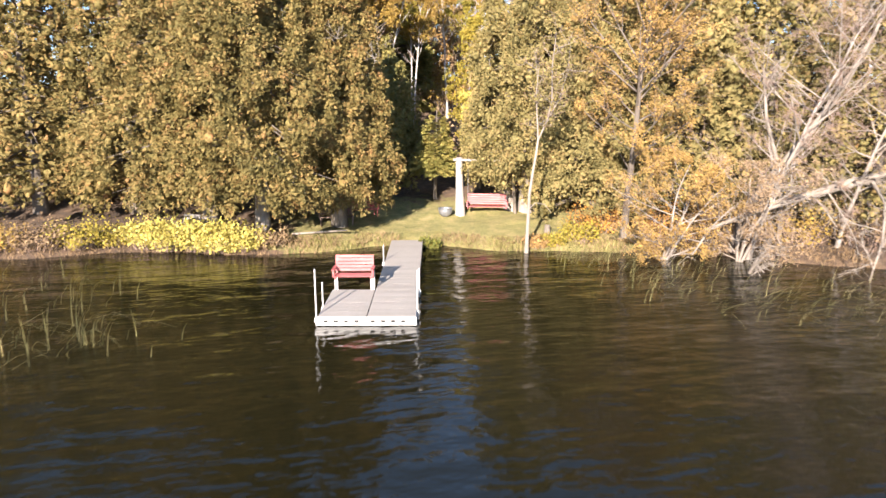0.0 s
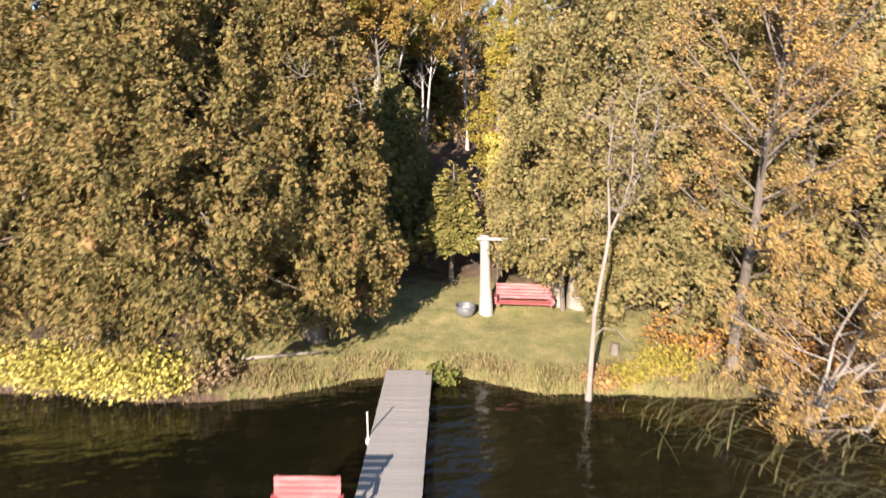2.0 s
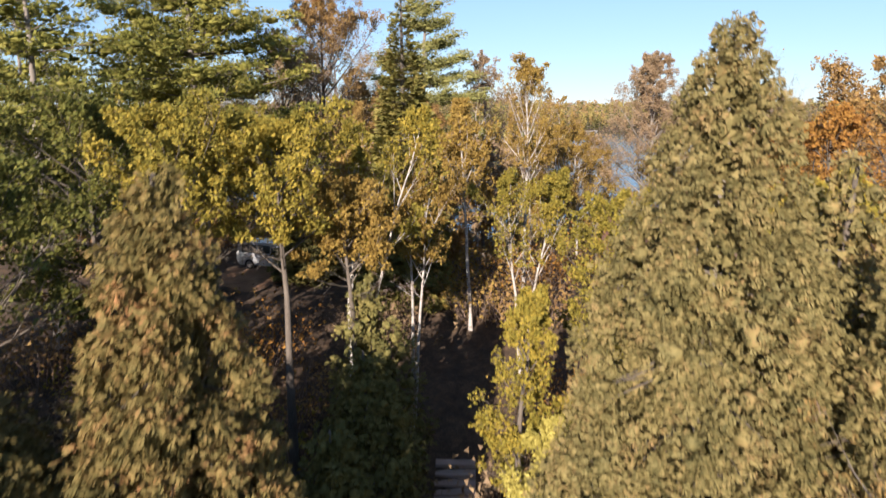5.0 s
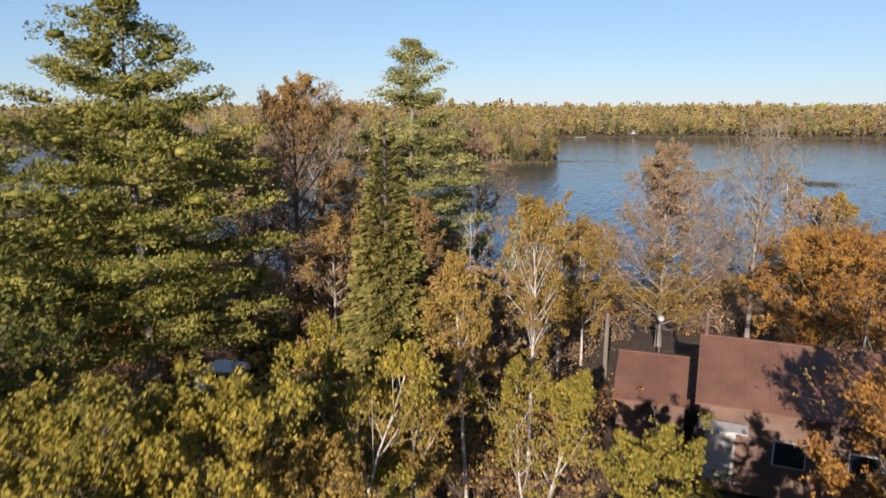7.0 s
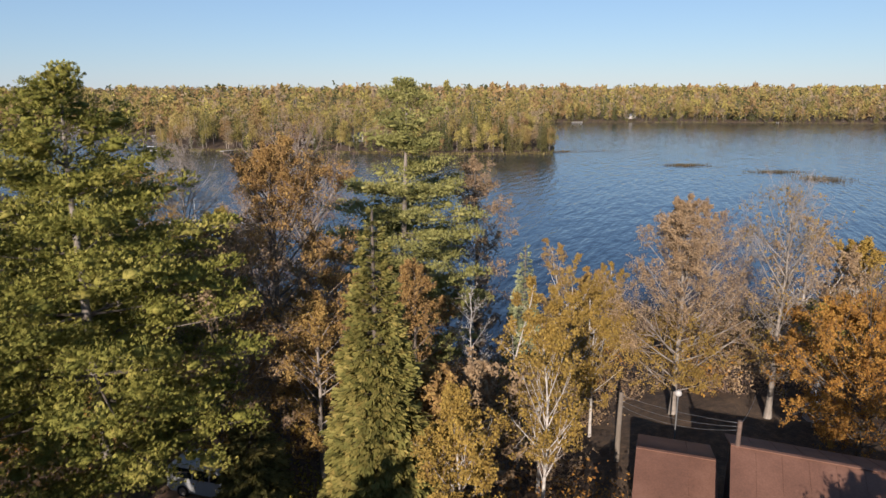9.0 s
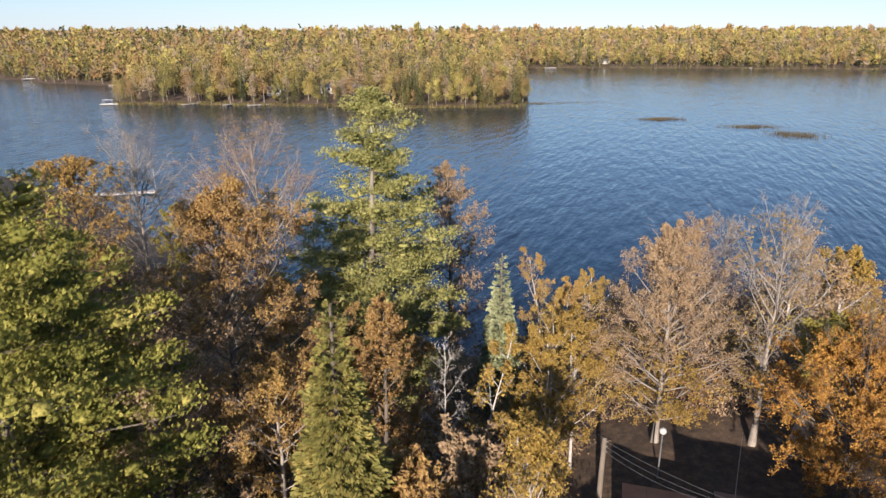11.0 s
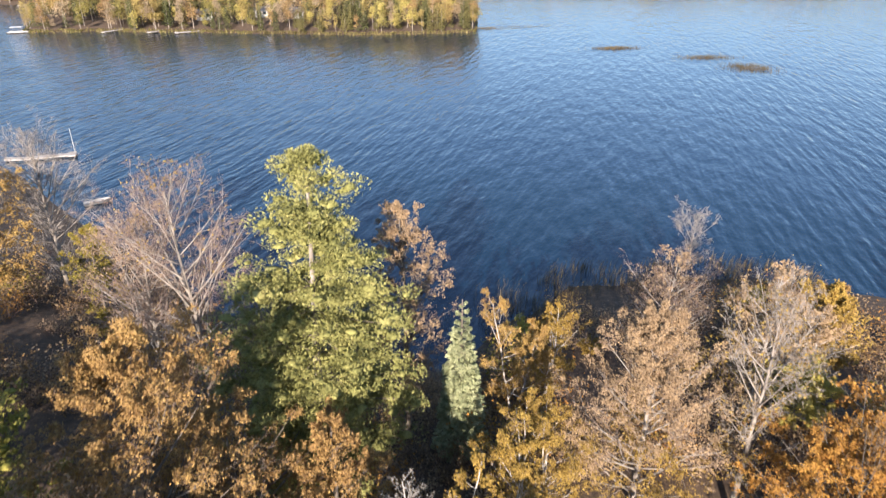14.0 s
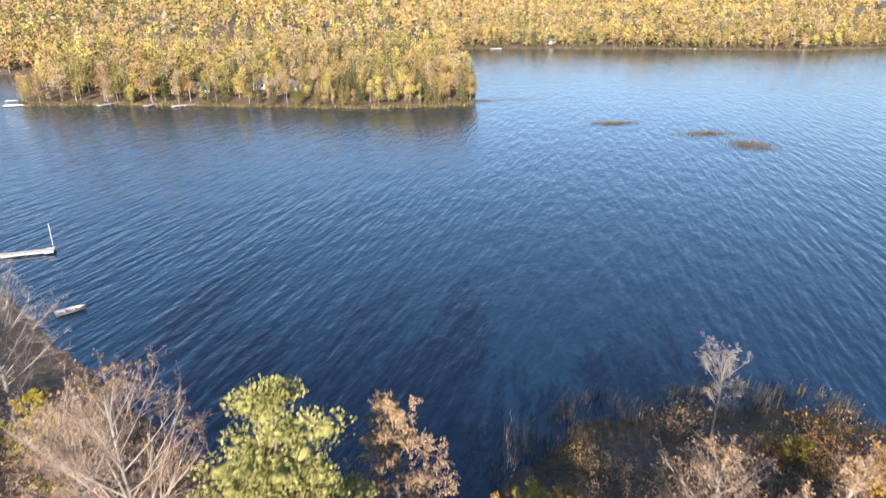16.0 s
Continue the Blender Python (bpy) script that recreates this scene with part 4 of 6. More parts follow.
broadleaf("bare_tree", -11.8, 77.0, 24.0, 5.2, 148, "large bare maple with a pinkish haze of twigs", M_BARE, M_GOLD, zb=0.15, limbs=44, m=(8, 7, 8), leaf_n=1, leaf_size=0.12, twig=M_TWIG, keep=0.06, up=0.6)
broadleaf("bare_tree", -15.5, 80.0, 20.5, 4.0, 149, "bare maple with a pinkish haze of twigs", M_BARE, M_TAN, zb=0.15, limbs=40, m=(8, 7, 6), leaf_n=1, leaf_size=0.12, twig=M_TWIG, keep=0.2, up=0.6)
broadleaf("bare_tree", -30.5, 100.0, 20.4, 5.0, 150, "wide bare grey tree on the far bank", M_BARE, None, zb=0.1, limbs=44, m=(8, 7, 8), leaf_n=0, up=0.6)
broadleaf("broadleaf_tree", -22.6, 89.5, 15.6, 1.9, 151, "yellow-green tree on the far bank", M_BARK, M_LIME, zb=0.1, limbs=26, leaf_n=9, leaf_size=0.12)
broadleaf("broadleaf_tree", -33.5, 94.0, 18.0, 4.4, 152, "golden-orange tree on the far bank", M_BARK, M_AMBER, zb=0.1, limbs=34, leaf_n=9, leaf_size=0.14)
broadleaf("bare_tree", 18.2, 77.5, 17.2, 3.4, 153, "tan bare maple by the reed bed", M_BARE, M_TAN, zb=0.08, limbs=34, m=(7, 7, 6), leaf_n=1, leaf_size=0.12, keep=0.35, twig=M_TWIG)
broadleaf("bare_tree", 29.7, 96.2, 10.7, 2.4, 154, "small lone bare tree among the reeds", M_BARE, None, zb=0.35, limbs=22, m=(8, 7, 8), leaf_n=0, r=0.13, shape="vase", twig=M_BARE)

for i, (x, y, top, R, leaf, txt) in enumerate([(11.6, 87.6, 4.9, 1.5, M_YELLOW, "bright yellow"), (14.0, 88.4, 4.2, 1.2, M_AMBER, "golden"), (34.0, 91.2, 5.6, 1.1, M_LIME, "yellow-green"), (37.5, 86.0, 8.6, 1.5, M_RUST, "rusty"), (16.8, 86.2, 4.0, 1.4, M_GOLD, "golden")]):
    broadleaf("young_tree", x, y, top, R, 160 + i, f"small {txt} tree at the edge of the marsh", M_BARE, leaf, zb=0.1, limbs=16, m=(6, 5, 3), leaf_n=7, leaf_size=0.12, twig=M_TWIG, r=0.07)
for i, (x, y, top, R) in enumerate([(24.0, 85.5, 9.2, 2.6), (33.5, 84.0, 8.8, 2.4), (-6.5, 79.5, 15.5, 3.2), (-19.0, 86.0, 17.0, 3.6)]):
    broadleaf("bare_tree", x, y, top, R, 165 + i, "tan leafless tree at the edge of the far bank", M_BARE, M_TAN, zb=0.1, limbs=26, m=(7, 6, 6), leaf_n=1, leaf_size=0.11, keep=0.25, twig=M_TWIG, up=0.6)

# taller wood behind the first row on both sides
# The golden and the orange tree here stand tall to shade the roof.
for i, (x, y, top, R, leaf, txt) in enumerate([(8.4, 35.2, 14.6, 2.8, M_LIME, "yellow-green"), (13.5, 33.0, 18.0, 3.2, M_GOLD, "golden"), (17.5, 32.0, 18.0, 3.4, M_LIME, "yellow-green"), (20.5, 29.5, 18.0, 3.6, M_TAN, "tan"), (23.5, 27.0, 17.5, 3.4, M_RUST, "rusty"), (17.5, 38.0, 19.5, 3.4, M_ORANGE, "orange"),
                                               (-16.5, 34.0, 18.5, 3.6, M_RUST, "rusty"), (-21.0, 33.0, 20.0, 3.8, M_GREEN, "green"), (-25.0, 30.5, 20.0, 3.8, M_LIME, "yellow-green"), (-15.0, 44.0, 16.5, 3.0, M_GREEN, "green"), (-1.6, 54.5, 14.6, 2.2, M_RUST, "rusty"), (0.6, 56.5, 14.2, 2.0, M_TAN, "tan"), (22.0, 33.5, 17.5, 3.4, M_LIME, "yellow-green")]):
    broadleaf("broadleaf_tree", x, y, top, R, 170 + i, f"{txt} autumn broadleaf tree in the lakeside wood", M_BARK, leaf, zb=0.1, limbs=26, leaf_n=5, leaf_size=0.18, m=(6, 5, 3))


# ---- dock ----
M_PLANK = surf("weathered_dock_boards", [(0.17, 0.15, 0.128), (0.25, 0.222, 0.193), (0.33, 0.30, 0.262)], 1.0, 30, 0.85, 0.35, 0.004, stretch=(0.4, 3, 1), vary=0.07)
M_WHITE = surf("white_painted_metal", [(0.34, 0.325, 0.30), (0.45, 0.43, 0.40), (0.53, 0.51, 0.48)], 3, 30, 0.45, 0.05, 0.002)
M_DARK = surf("dark_hole_shade", [(0.015, 0.013, 0.012), (0.03, 0.026, 0.022)], 3, 20, 0.9, 0)
M_REDWOOD = surf("faded_red_paint", [(0.20, 0.037, 0.037), (0.30, 0.068, 0.064), (0.40, 0.13, 0.115)], 3, 35, 0.6, 0.2, 0.003, stretch=(0.5, 2, 2))
DOCK = pose(-0.457, 15.95, 0, 0, 0, 2.07)
dock = thing("dock", DOCK, "grey weathered board dock with white fascia and a wide end platform", "dock")
DZ = 0.45
bm = bmesh.new()
for x0, x1, y0, y1 in ((-2.64, -1.34, 0.02, 2.62), (-1.32, 0, 0.02, 10.2)):
    box(bm, x0 + 0.04, x1 - 0.04, y0, y1, DZ - 0.16, DZ - 0.035)
part("deck_frame", bm, M_WHITE, dock, "white metal deck frame")
bm = boxed(-2.66, 0.02, -0.03, 0.015, DZ - 0.24, DZ - 0.005, bevel=0.008)
part("fascia", bm, M_WHITE, dock, "white front board with dark half-round holes")
# Dark plates on the board's face stand for the shade inside its holes.
for i in range(8):
    bm = bmesh.new()
    cx = -2.42 + i * 0.275 + (0.16 if i > 3 else 0)
    arc = [(cx + 0.075 * math.cos(a), DZ - 0.09 + 0.075 * math.sin(a)) for a in (math.pi * (1 + q / 10) for q in range(11))]
    front, back = [bm.verts.new((x, -0.036, z)) for x, z in arc], [bm.verts.new((x, -0.026, z)) for x, z in arc]
    bm.faces.new(front)
    bm.faces.new(back[::-1])
    for q in range(11):
        bm.faces.new((front[q], back[q], back[(q + 1) % 11], front[(q + 1) % 11]))
    part("hole", bm, M_DARK, dock, "dark half-round plate for the shade in a hole")
plank_long = {}
for w in (1.30, 1.31):
    bm = boxed(-w / 2, w / 2, -0.068, 0.068, -0.035, 0, bevel=0.003)
    me = bpy.data.meshes.new("deck_board")
    bm.to_mesh(me)
    bm.free()
    me.materials.append(M_PLANK)
    plank_long[w] = me
for x, w, y0, y1 in ((-1.985, 1.30, 0.09, 2.6), (-0.655, 1.31, 0.09, 10.25)):
    y = y0
    while y < y1:
        ob = new("deck_board", plank_long[w])
        ob.parent = dock
        ob.matrix_basis = pose(x + random.uniform(-0.006, 0.006), y, DZ + random.uniform(-0.0015, 0.0015), 0, 0, random.uniform(-0.15, 0.15))
        y += 0.1385
for x, y, h in ((-2.68, 0.06, 1.27), (-2.66, 1.0, 0.66), (-1.36, 2.74, 0.58), (-1.36, 6.45, 0.58), (0.03, 0.62, 1.1), (0.03, 2.75, 0.64)):
    bm = rod(bmesh.new(), (x, y, -1.6), (x, y, DZ + h), 0.021, n=10)
    rod(bm, (x, y, DZ + h), (x, y, DZ + h + 0.02), 0.025, n=10)
    post = part("post", bm, M_WHITE, dock, "white dock pipe")
    part("bracket", boxed(x - 0.05, x + 0.05, y - 0.06, y + 0.06, DZ - 0.17, DZ - 0.05, bevel=0.006), M_WHITE, post)


def slat_bench(name, m, label, mat, w=1.2, seat=0.44, legs=True, leg_mat=None, group="red benches", down=0.0):
    """A slatted bench: seat slats, back slats, arms and legs."""
    b = thing(name, m, label, "bench", group)
    for i in range(4):
        part("seat_slat", boxed(-w / 2, w / 2, 0.02 + i * 0.115, 0.12 + i * 0.115, seat - 0.02, seat + 0.005, bevel=0.005), mat, b)
    tilt = pose(0, 0.47, seat, -12)
    for i in range(5):
        part("back_slat", boxed(-w / 2, w / 2, -0.012, 0.012, 0.06 + i * 0.105, 0.148 + i * 0.105, bevel=0.005, m=tilt), mat, b)
    for sx in (-1, 1):
        x = sx * (w / 2 - 0.05)
        part("back_post", boxed(x - 0.025, x + 0.025, 0.014, 0.06, -0.05, 0.57, bevel=0.005, m=tilt), mat, b)
        part("arm", boxed(sx * w / 2 - 0.05, sx * w / 2 + 0.05, -0.03, 0.55, seat + 0.20, seat + 0.225, bevel=0.006), mat, b)
        part("arm_post", boxed(sx * w / 2 - 0.03, sx * w / 2 + 0.03, 0.0, 0.06, seat - 0.02, seat + 0.20, bevel=0.005), mat, b)
        part("rail", boxed(x - 0.025, x + 0.025, 0.0, 0.5, seat - 0.09, seat - 0.02, bevel=0.005), mat, b)
        if legs:
            for yy in (0.03, 0.43):
                part("leg", boxed(x - 0.019, x + 0.019, yy, yy + 0.04, -down, seat - 0.09, bevel=0.005), leg_mat or mat, b, "white leg" if leg_mat else "")
    return b


slat_bench("bench", DOCK @ pose(-2.0, 2.62, DZ), "faded red slatted bench with white legs behind the dock platform", M_REDWOOD, 1.2, 0.42, leg_mat=M_WHITE, down=0.9)


# ---- by the shore ----
M_LOG = surf("peeled_pale_log", [(0.20, 0.175, 0.15), (0.28, 0.25, 0.215), (0.36, 0.325, 0.285)], 2, 20, 0.8, 0.3, 0.006, stretch=(1, 1, 0.2))
M_STEEL = surf("dull_grey_metal", [(0.10, 0.10, 0.105), (0.19, 0.19, 0.19), (0.28, 0.27, 0.26)], 3, 30, 0.5, 0.1, 0.003, metal=0.5)
M_DARKWOOD = surf("dark_brown_wood", [(0.07, 0.045, 0.035), (0.12, 0.08, 0.06), (0.18, 0.125, 0.095)], 2, 30, 0.8, 0.3, 0.004, stretch=(0.5, 2, 2))
M_GREYWOOD = surf("grey_weathered_wood", [(0.22, 0.20, 0.18), (0.35, 0.32, 0.29), (0.47, 0.44, 0.40)], 2, 30, 0.85, 0.3, 0.004, stretch=(0.5, 2, 2))
M_TREAD = surf("worn_pinkish_timber", [(0.24, 0.17, 0.13), (0.36, 0.27, 0.215), (0.46, 0.36, 0.30)], 2, 26, 0.85, 0.3, 0.005, stretch=(0.5, 2, 2))
frame_root = thing("swing_frame", pose(0.70, 30.15, G(0.7, 30.15)), "pale peeled-log swing frame with a tapered post and a crossbar", "swing frame")
gz = G(0.7, 30.15)
part("post", pipe([(0.06, 0, -0.3), (0.05, 0, 0.3), (0.02, 0, 1.2), (0, 0, 2.1), (-0.02, 0.02, 2.72)], [0.27, 0.24, 0.19, 0.165, 0.155], 12) + (1,), M_LOG, frame_root, "thick tapered white log post")
part("crossbar", pipe([(-0.28, -0.12, 2.62), (0.5, -0.1, 2.60), (1.5, 0.06, 2.58), (2.5, 0.2, 2.56)], [0.065, 0.06, 0.055, 0.05], 8) + (1,), M_LOG, frame_root)
part("far_post", pipe([(2.75, 0.35, -0.3), (2.6, 0.2, 1.2), (2.48, 0.0, 2.58)], [0.09, 0.08, 0.07], 8) + (1,), M_BARK, frame_root, "slim brown prop under the cedar")
swing = slat_bench("porch_swing", pose(2.02, 29.85, gz, 0, 0, -3), "red slatted porch swing hanging on chains from the log frame", M_REDWOOD, 1.9, 0.42, legs=False, group="red benches")
for sx in (-0.92, 0.92):
    for yy in (0.02, 0.5):
        bm = bmesh.new()
        a, b = Vector((sx, yy, 0.42)), Vector((sx, 0.2, 2.56))
        for i in range(26):
            q = a.lerp(b, i / 26)
            w = a.lerp(b, (i + 0.8) / 26)
            rod(bm, q, w, 0.007 if i % 2 else 0.011, n=5)
        part("chain", bm, M_STEEL, swing, "steel chain")

ring = thing("fire_kettle", pose(0.05, 29.85, G(0.05, 29.85)), "dull grey metal fire kettle on the grass", "fire pit")
bm = bmesh.new()
prof = [(0.20, 0.0), (0.29, 0.10), (0.33, 0.24), (0.33, 0.36), (0.31, 0.37), (0.30, 0.24), (0.24, 0.12), (0.0, 0.08)]
vs = [bm.verts.new((r, 0, z)) for r, z in prof]
es = [bm.edges.new(e) for e in zip(vs, vs[1:])]
bmesh.ops.spin(bm, geom=vs + es, cent=(0, 0, 0), axis=(0, 0, 1), angle=2 * math.pi, steps=24)
bmesh.ops.remove_doubles(bm, verts=bm.verts, dist=1e-4)
part("bowl", bm, M_STEEL, ring)
part("rim", pipe([(0.335 * math.cos(a), 0.335 * math.sin(a), 0.37) for a in np.linspace(0, 6.29, 25)], [0.016] * 25, 6) + (1,), M_STEEL, ring)

# timber steps up the slope
flight = thing("garden_steps", pose(-0.72, 37.2, G(-0.72, 37.2)), "worn timber steps climbing the earth slope through the wood", "steps")
for i in range(9):
    yy = 0.42 * i
    zz = G(-0.72, 37.2 + yy) - G(-0.72, 37.2)
    part("tread", boxed(-0.72, 0.72, yy - 0.16, yy + 0.20, zz - 0.10, zz + 0.07, bevel=0.012), M_TREAD, flight)
    part("riser", boxed(-0.72, 0.72, yy - 0.20, yy - 0.165, zz - 0.24, zz + 0.065, bevel=0.008), M_TREAD, flight)

slat_bench("bench", pose(-4.75, 27.7, G(-4.75, 27.7), 0, 0, 4), "dark brown slatted bench in the shade of the cedars", M_DARKWOOD, 1.5, 0.42, group="benches under the cedars")
slat_bench("bench", pose(-3.7, 29.3, G(-3.7, 29.3), 0, 0, 30), "red slatted bench in the shade of the cedars", M_REDWOOD, 1.4, 0.40, group="benches under the cedars")
slat_bench("chair", pose(-10.75, 25.75, G(-10.75, 25.75), 0, 0, -12), "grey weathered wooden garden chair behind the yellow bushes", M_GREYWOOD, 0.8, 0.40, group="garden chairs")

for x, y, h, r, s in ((4.55, 27.3, 0.35, 0.13, 1), (3.2, 31.0, 0.9, 0.30, 2)):
    st = thing("stump", pose(x, y, G(x, y)), "broken tree stump standing in the grass", "stump", "stumps")
    rng = np.random.default_rng(s)
    n = 14
    bm = bmesh.new()
    rings = []
    for zz, k in ((-0.1, 1.35), (0.12, 1.1), (0.5 * h, 0.95), (h, 0.9)):
        rings.append([bm.verts.new((r * k * math.cos(i / n * 6.283) * rng.uniform(0.9, 1.1), r * k * math.sin(i / n * 6.283) * rng.uniform(0.9, 1.1), zz + (rng.uniform(-0.22, 0.1) * h if zz == h else 0))) for i in range(n)])
    for a, b in zip(rings, rings[1:]):
        for i in range(n):
            bm.faces.new((a[i], a[(i + 1) % n], b[(i + 1) % n], b[i]))
    bm.faces.new(rings[-1])
    part("wood", bm, M_BARK if s == 1 else M_DEADWOOD, st)


def fallen(name, pts, radii, seed, label, shoots=9, reach=1.6, group="fallen trees", bias=(0.2, -0.4, 0.3), bow=-0.15):
    rng = np.random.default_rng(seed)
    t = thing(name, Matrix.Identity(4), label, "dead tree", group)
    pts, radii = np.array(pts, float), np.array(radii, float)
    part("trunk", pipe(pts, radii, 8) + (1,), M_DEADWOOD, t)
    s = rng.uniform(0.25, 1, shoots) * (len(pts) - 1)
    p = np.stack([np.interp(s, np.arange(len(pts)), pts[:, k]) for k in range(3)], 1)
    d = unit(rng.normal(size=(shoots, 3)) + bias)
    L = reach * rng.uniform(0.5, 1.2, shoots)
    r = np.interp(s, np.arange(len(pts)), radii) * 0.24 + 0.008
    cv = np.full(shoots, bow)
    for i in range(shoots):
        u = np.linspace(0, 1, 5)
        part("limb", pipe(p[i] + d[i] * (L[i] * u)[:, None] + np.array([0, 0, 1]) * (cv[i] * L[i] * u**2)[:, None], r[i] * (1 - 0.8 * u) + 0.004, 5) + (1,), M_DEADWOOD, t)
    p1, d1, l1, r1 = spawn(rng, p, d, L, r, cv, 7, 0.2, 0.7, 0.55, 0.0)
    p2, d2, l2, r2 = spawn(rng, p1, d1, l1, r1, np.full(len(p1), -0.1), 5, 0.2, 0.7, 0.6, 0.0)
    stuff("branch_work", merge(sticks(p1, d1, l1, np.maximum(r1, 0.01), np.full(len(p1), -0.1), 2, 4), sticks(p2, d2, l2, np.maximum(r2, 0.006), np.full(len(p2), -0.1), 1, 3)), M_DEADWOOD, t)
    return t


fallen("fallen_tree", [(18.6, 25.0, 3.9), (17.1, 24.6, 3.45), (15.4, 24.3, 3.1), (13.9, 24.0, 2.75), (11.8, 23.5, 2.2), (9.9, 23.0, 1.6), (9.2, 22.6, 0.7)], [0.20, 0.19, 0.17, 0.14, 0.11, 0.07, 0.02], 201, "pale fallen tree leaning down into the water", 26, 1.9)
fallen("leaning_tree", [(11.6, 24.9, 0.3), (11.9, 24.85, 1.6), (12.4, 24.8, 2.7), (13.4, 24.7, 4.2), (14.4, 24.65, 5.7), (15.2, 24.6, 7.2), (15.9, 24.6, 8.7), (16.3, 24.7, 10.2)], [0.22, 0.19, 0.18, 0.16, 0.13, 0.10, 0.07, 0.03], 205, "pale bare tree leaning out over the lake", 20, 2.3, bias=(-0.25, -0.3, 0.9), bow=0.25)
fallen("leaning_tree", [(13.6, 25.2, 0.4), (13.4, 25.1, 2.2), (13.0, 25.0, 4.0), (12.4, 24.9, 5.6), (12.1, 24.9, 7.4)], [0.10, 0.09, 0.08, 0.06, 0.03], 206, "slim bare grey tree on the bank", 16, 1.7, bias=(-0.2, -0.2, 0.8), bow=0.2)
fallen("fallen_tree", [(12.9, 24.4, 1.0), (12.3, 23.4, 1.1), (11.4, 22.4, 0.5), (10.7, 21.6, -0.1)], [0.08, 0.07, 0.05, 0.02], 202, "broken dead crown lying in the reeds", 14, 1.3)
fallen("fallen_tree", [(16.2, 24.0, 3.2), (16.0, 22.8, 2.6), (15.3, 21.6, 1.4), (14.6, 20.9, 0.2)], [0.07, 0.06, 0.04, 0.015], 203, "dead drooping limb hanging to the water", 12, 1.5)
fallen("fallen_log", [(-6.4, 26.3, 0.66), (-5.2, 26.5, 0.72), (-4.1, 26.7, 0.76)], [0.05, 0.05, 0.035], 204, "thin dry log lying on the grass", 1, 0.3)

# ---- house, yard ----
M_ROOF = surf("brown_metal_roof", [(0.09, 0.042, 0.026), (0.14, 0.066, 0.041), (0.185, 0.094, 0.062)], 0.6, 12, 0.72, 0.12, 0.004)
M_SIDING = surf("dark_brown_siding", [(0.09, 0.055, 0.04), (0.14, 0.085, 0.06), (0.19, 0.12, 0.09)], 1.0, 25, 0.8, 0.2, 0.004)
M_GLASS = nodes_of("dark_window_glass")[0]
M_GLASS.node_tree.nodes["Principled BSDF"].inputs["Base Color"].default_value = (0.02, 0.025, 0.03, 1)
M_GLASS.node_tree.nodes["Principled BSDF"].inputs["Roughness"].default_value = 0.06
HZ = 6.35
HOUSE = pose(10.49, 54.0, HZ, 0, 0, -20.9)
house = thing("house", HOUSE, "low brown house with a plain brown metal roof", "house")


def gable(root, x0, x1, ridge, eave, half, oh=0.35, back=None):
    """Walls with gable ends under a two-sided roof whose ridge runs along x at y = 0."""
    back = half if back is None else back
    t = 0.14
    slope = (ridge - eave) / half
    for nm, yy0, yy1 in (("wall_front", -half + oh, -half + oh + t), ("wall_back", back - oh - t, back - oh)):
        part("wall", boxed(x0 + 0.2, x1 - 0.2, yy0, yy1, -0.4, eave + oh * slope - 0.1), M_SIDING, root)
    for xx in (x0 + 0.2, x1 - 0.2 - t):
        bm = bmesh.new()
        prof = [(-half + oh + t, -0.4), (back - oh - t, -0.4), (back - oh - t, eave + (oh + t) * slope - 0.12), (0, ridge - 0.14), (-half + oh + t, eave + (oh + t) * slope - 0.12)]
        a = [bm.verts.new((xx, y, z)) for y, z in prof]
        b = [bm.verts.new((xx + t, y, z)) for y, z in prof]
        bm.faces.new(a[::-1])
        bm.faces.new(b)
        for i in range(5):
            bm.faces.new((a[i], a[(i + 1) % 5], b[(i + 1) % 5], b[i]))
        part("gable_wall", bm, M_SIDING, root)
    for sgn, dep in ((-1, half), (1, back)):
        bm = bmesh.new()
        c = [(x0, 0, ridge), (x1, 0, ridge), (x1, sgn * dep, ridge - slope * dep), (x0, sgn * dep, ridge - slope * dep)]
        lo, hi = [bm.verts.new((x, y, z - 0.09)) for x, y, z in c], [bm.verts.new(v) for v in c]
        bm.faces.new(lo)
        bm.faces.new(hi[::-1])
        for i in range(4):
            bm.faces.new((lo[i], lo[(i + 1) % 4], hi[(i + 1) % 4], hi[i]))
        roof = part("roof", bm, M_ROOF, root, "brown metal roof")
        k = int((x1 - x0) / 0.9)
        for i in range(1, k):
            x = x0 + (x1 - x0) * i / k
            bm = bmesh.new()
            v = [bm.verts.new((x + dx, yy, ridge - slope * abs(yy) + dz)) for yy in (0, sgn * dep) for dx, dz in ((-0.012, 0), (0.012, 0), (0.012, 0.022), (-0.012, 0.022))]
            for f in ((0, 1, 5, 4), (1, 2, 6, 5), (2, 3, 7, 6), (3, 0, 4, 7), (4, 5, 6, 7)):
                bm.faces.new([v[j] for j in f])
            part("seam", bm, M_ROOF, roof)
    part("ridge_cap", boxed(x0, x1, -0.09, 0.09, ridge - 0.02, ridge + 0.025, bevel=0.01), M_ROOF, root)


gable(house, 0.0, 8.4, 5.05, 3.45, 4.0)
part("door", boxed(0.55, 1.55, -3.70, -3.64, 0.05, 2.15, bevel=0.01), M_WHITE, house, "white entry door")
part("door_trim", boxed(0.47, 1.63, -3.668, -3.63, 0.0, 2.25, bevel=0.01), M_WHITE, house)
for x in (3.0, 5.6):
    wn_ = part("window", boxed(x, x + 1.2, -3.69, -3.64, 1.1, 2.2, bevel=0.01), M_WHITE, house, "white window frame")
    part("pane", boxed(x + 0.07, x + 1.13, -3.70, -3.685, 1.17, 2.13), M_GLASS, wn_, "dark glass")
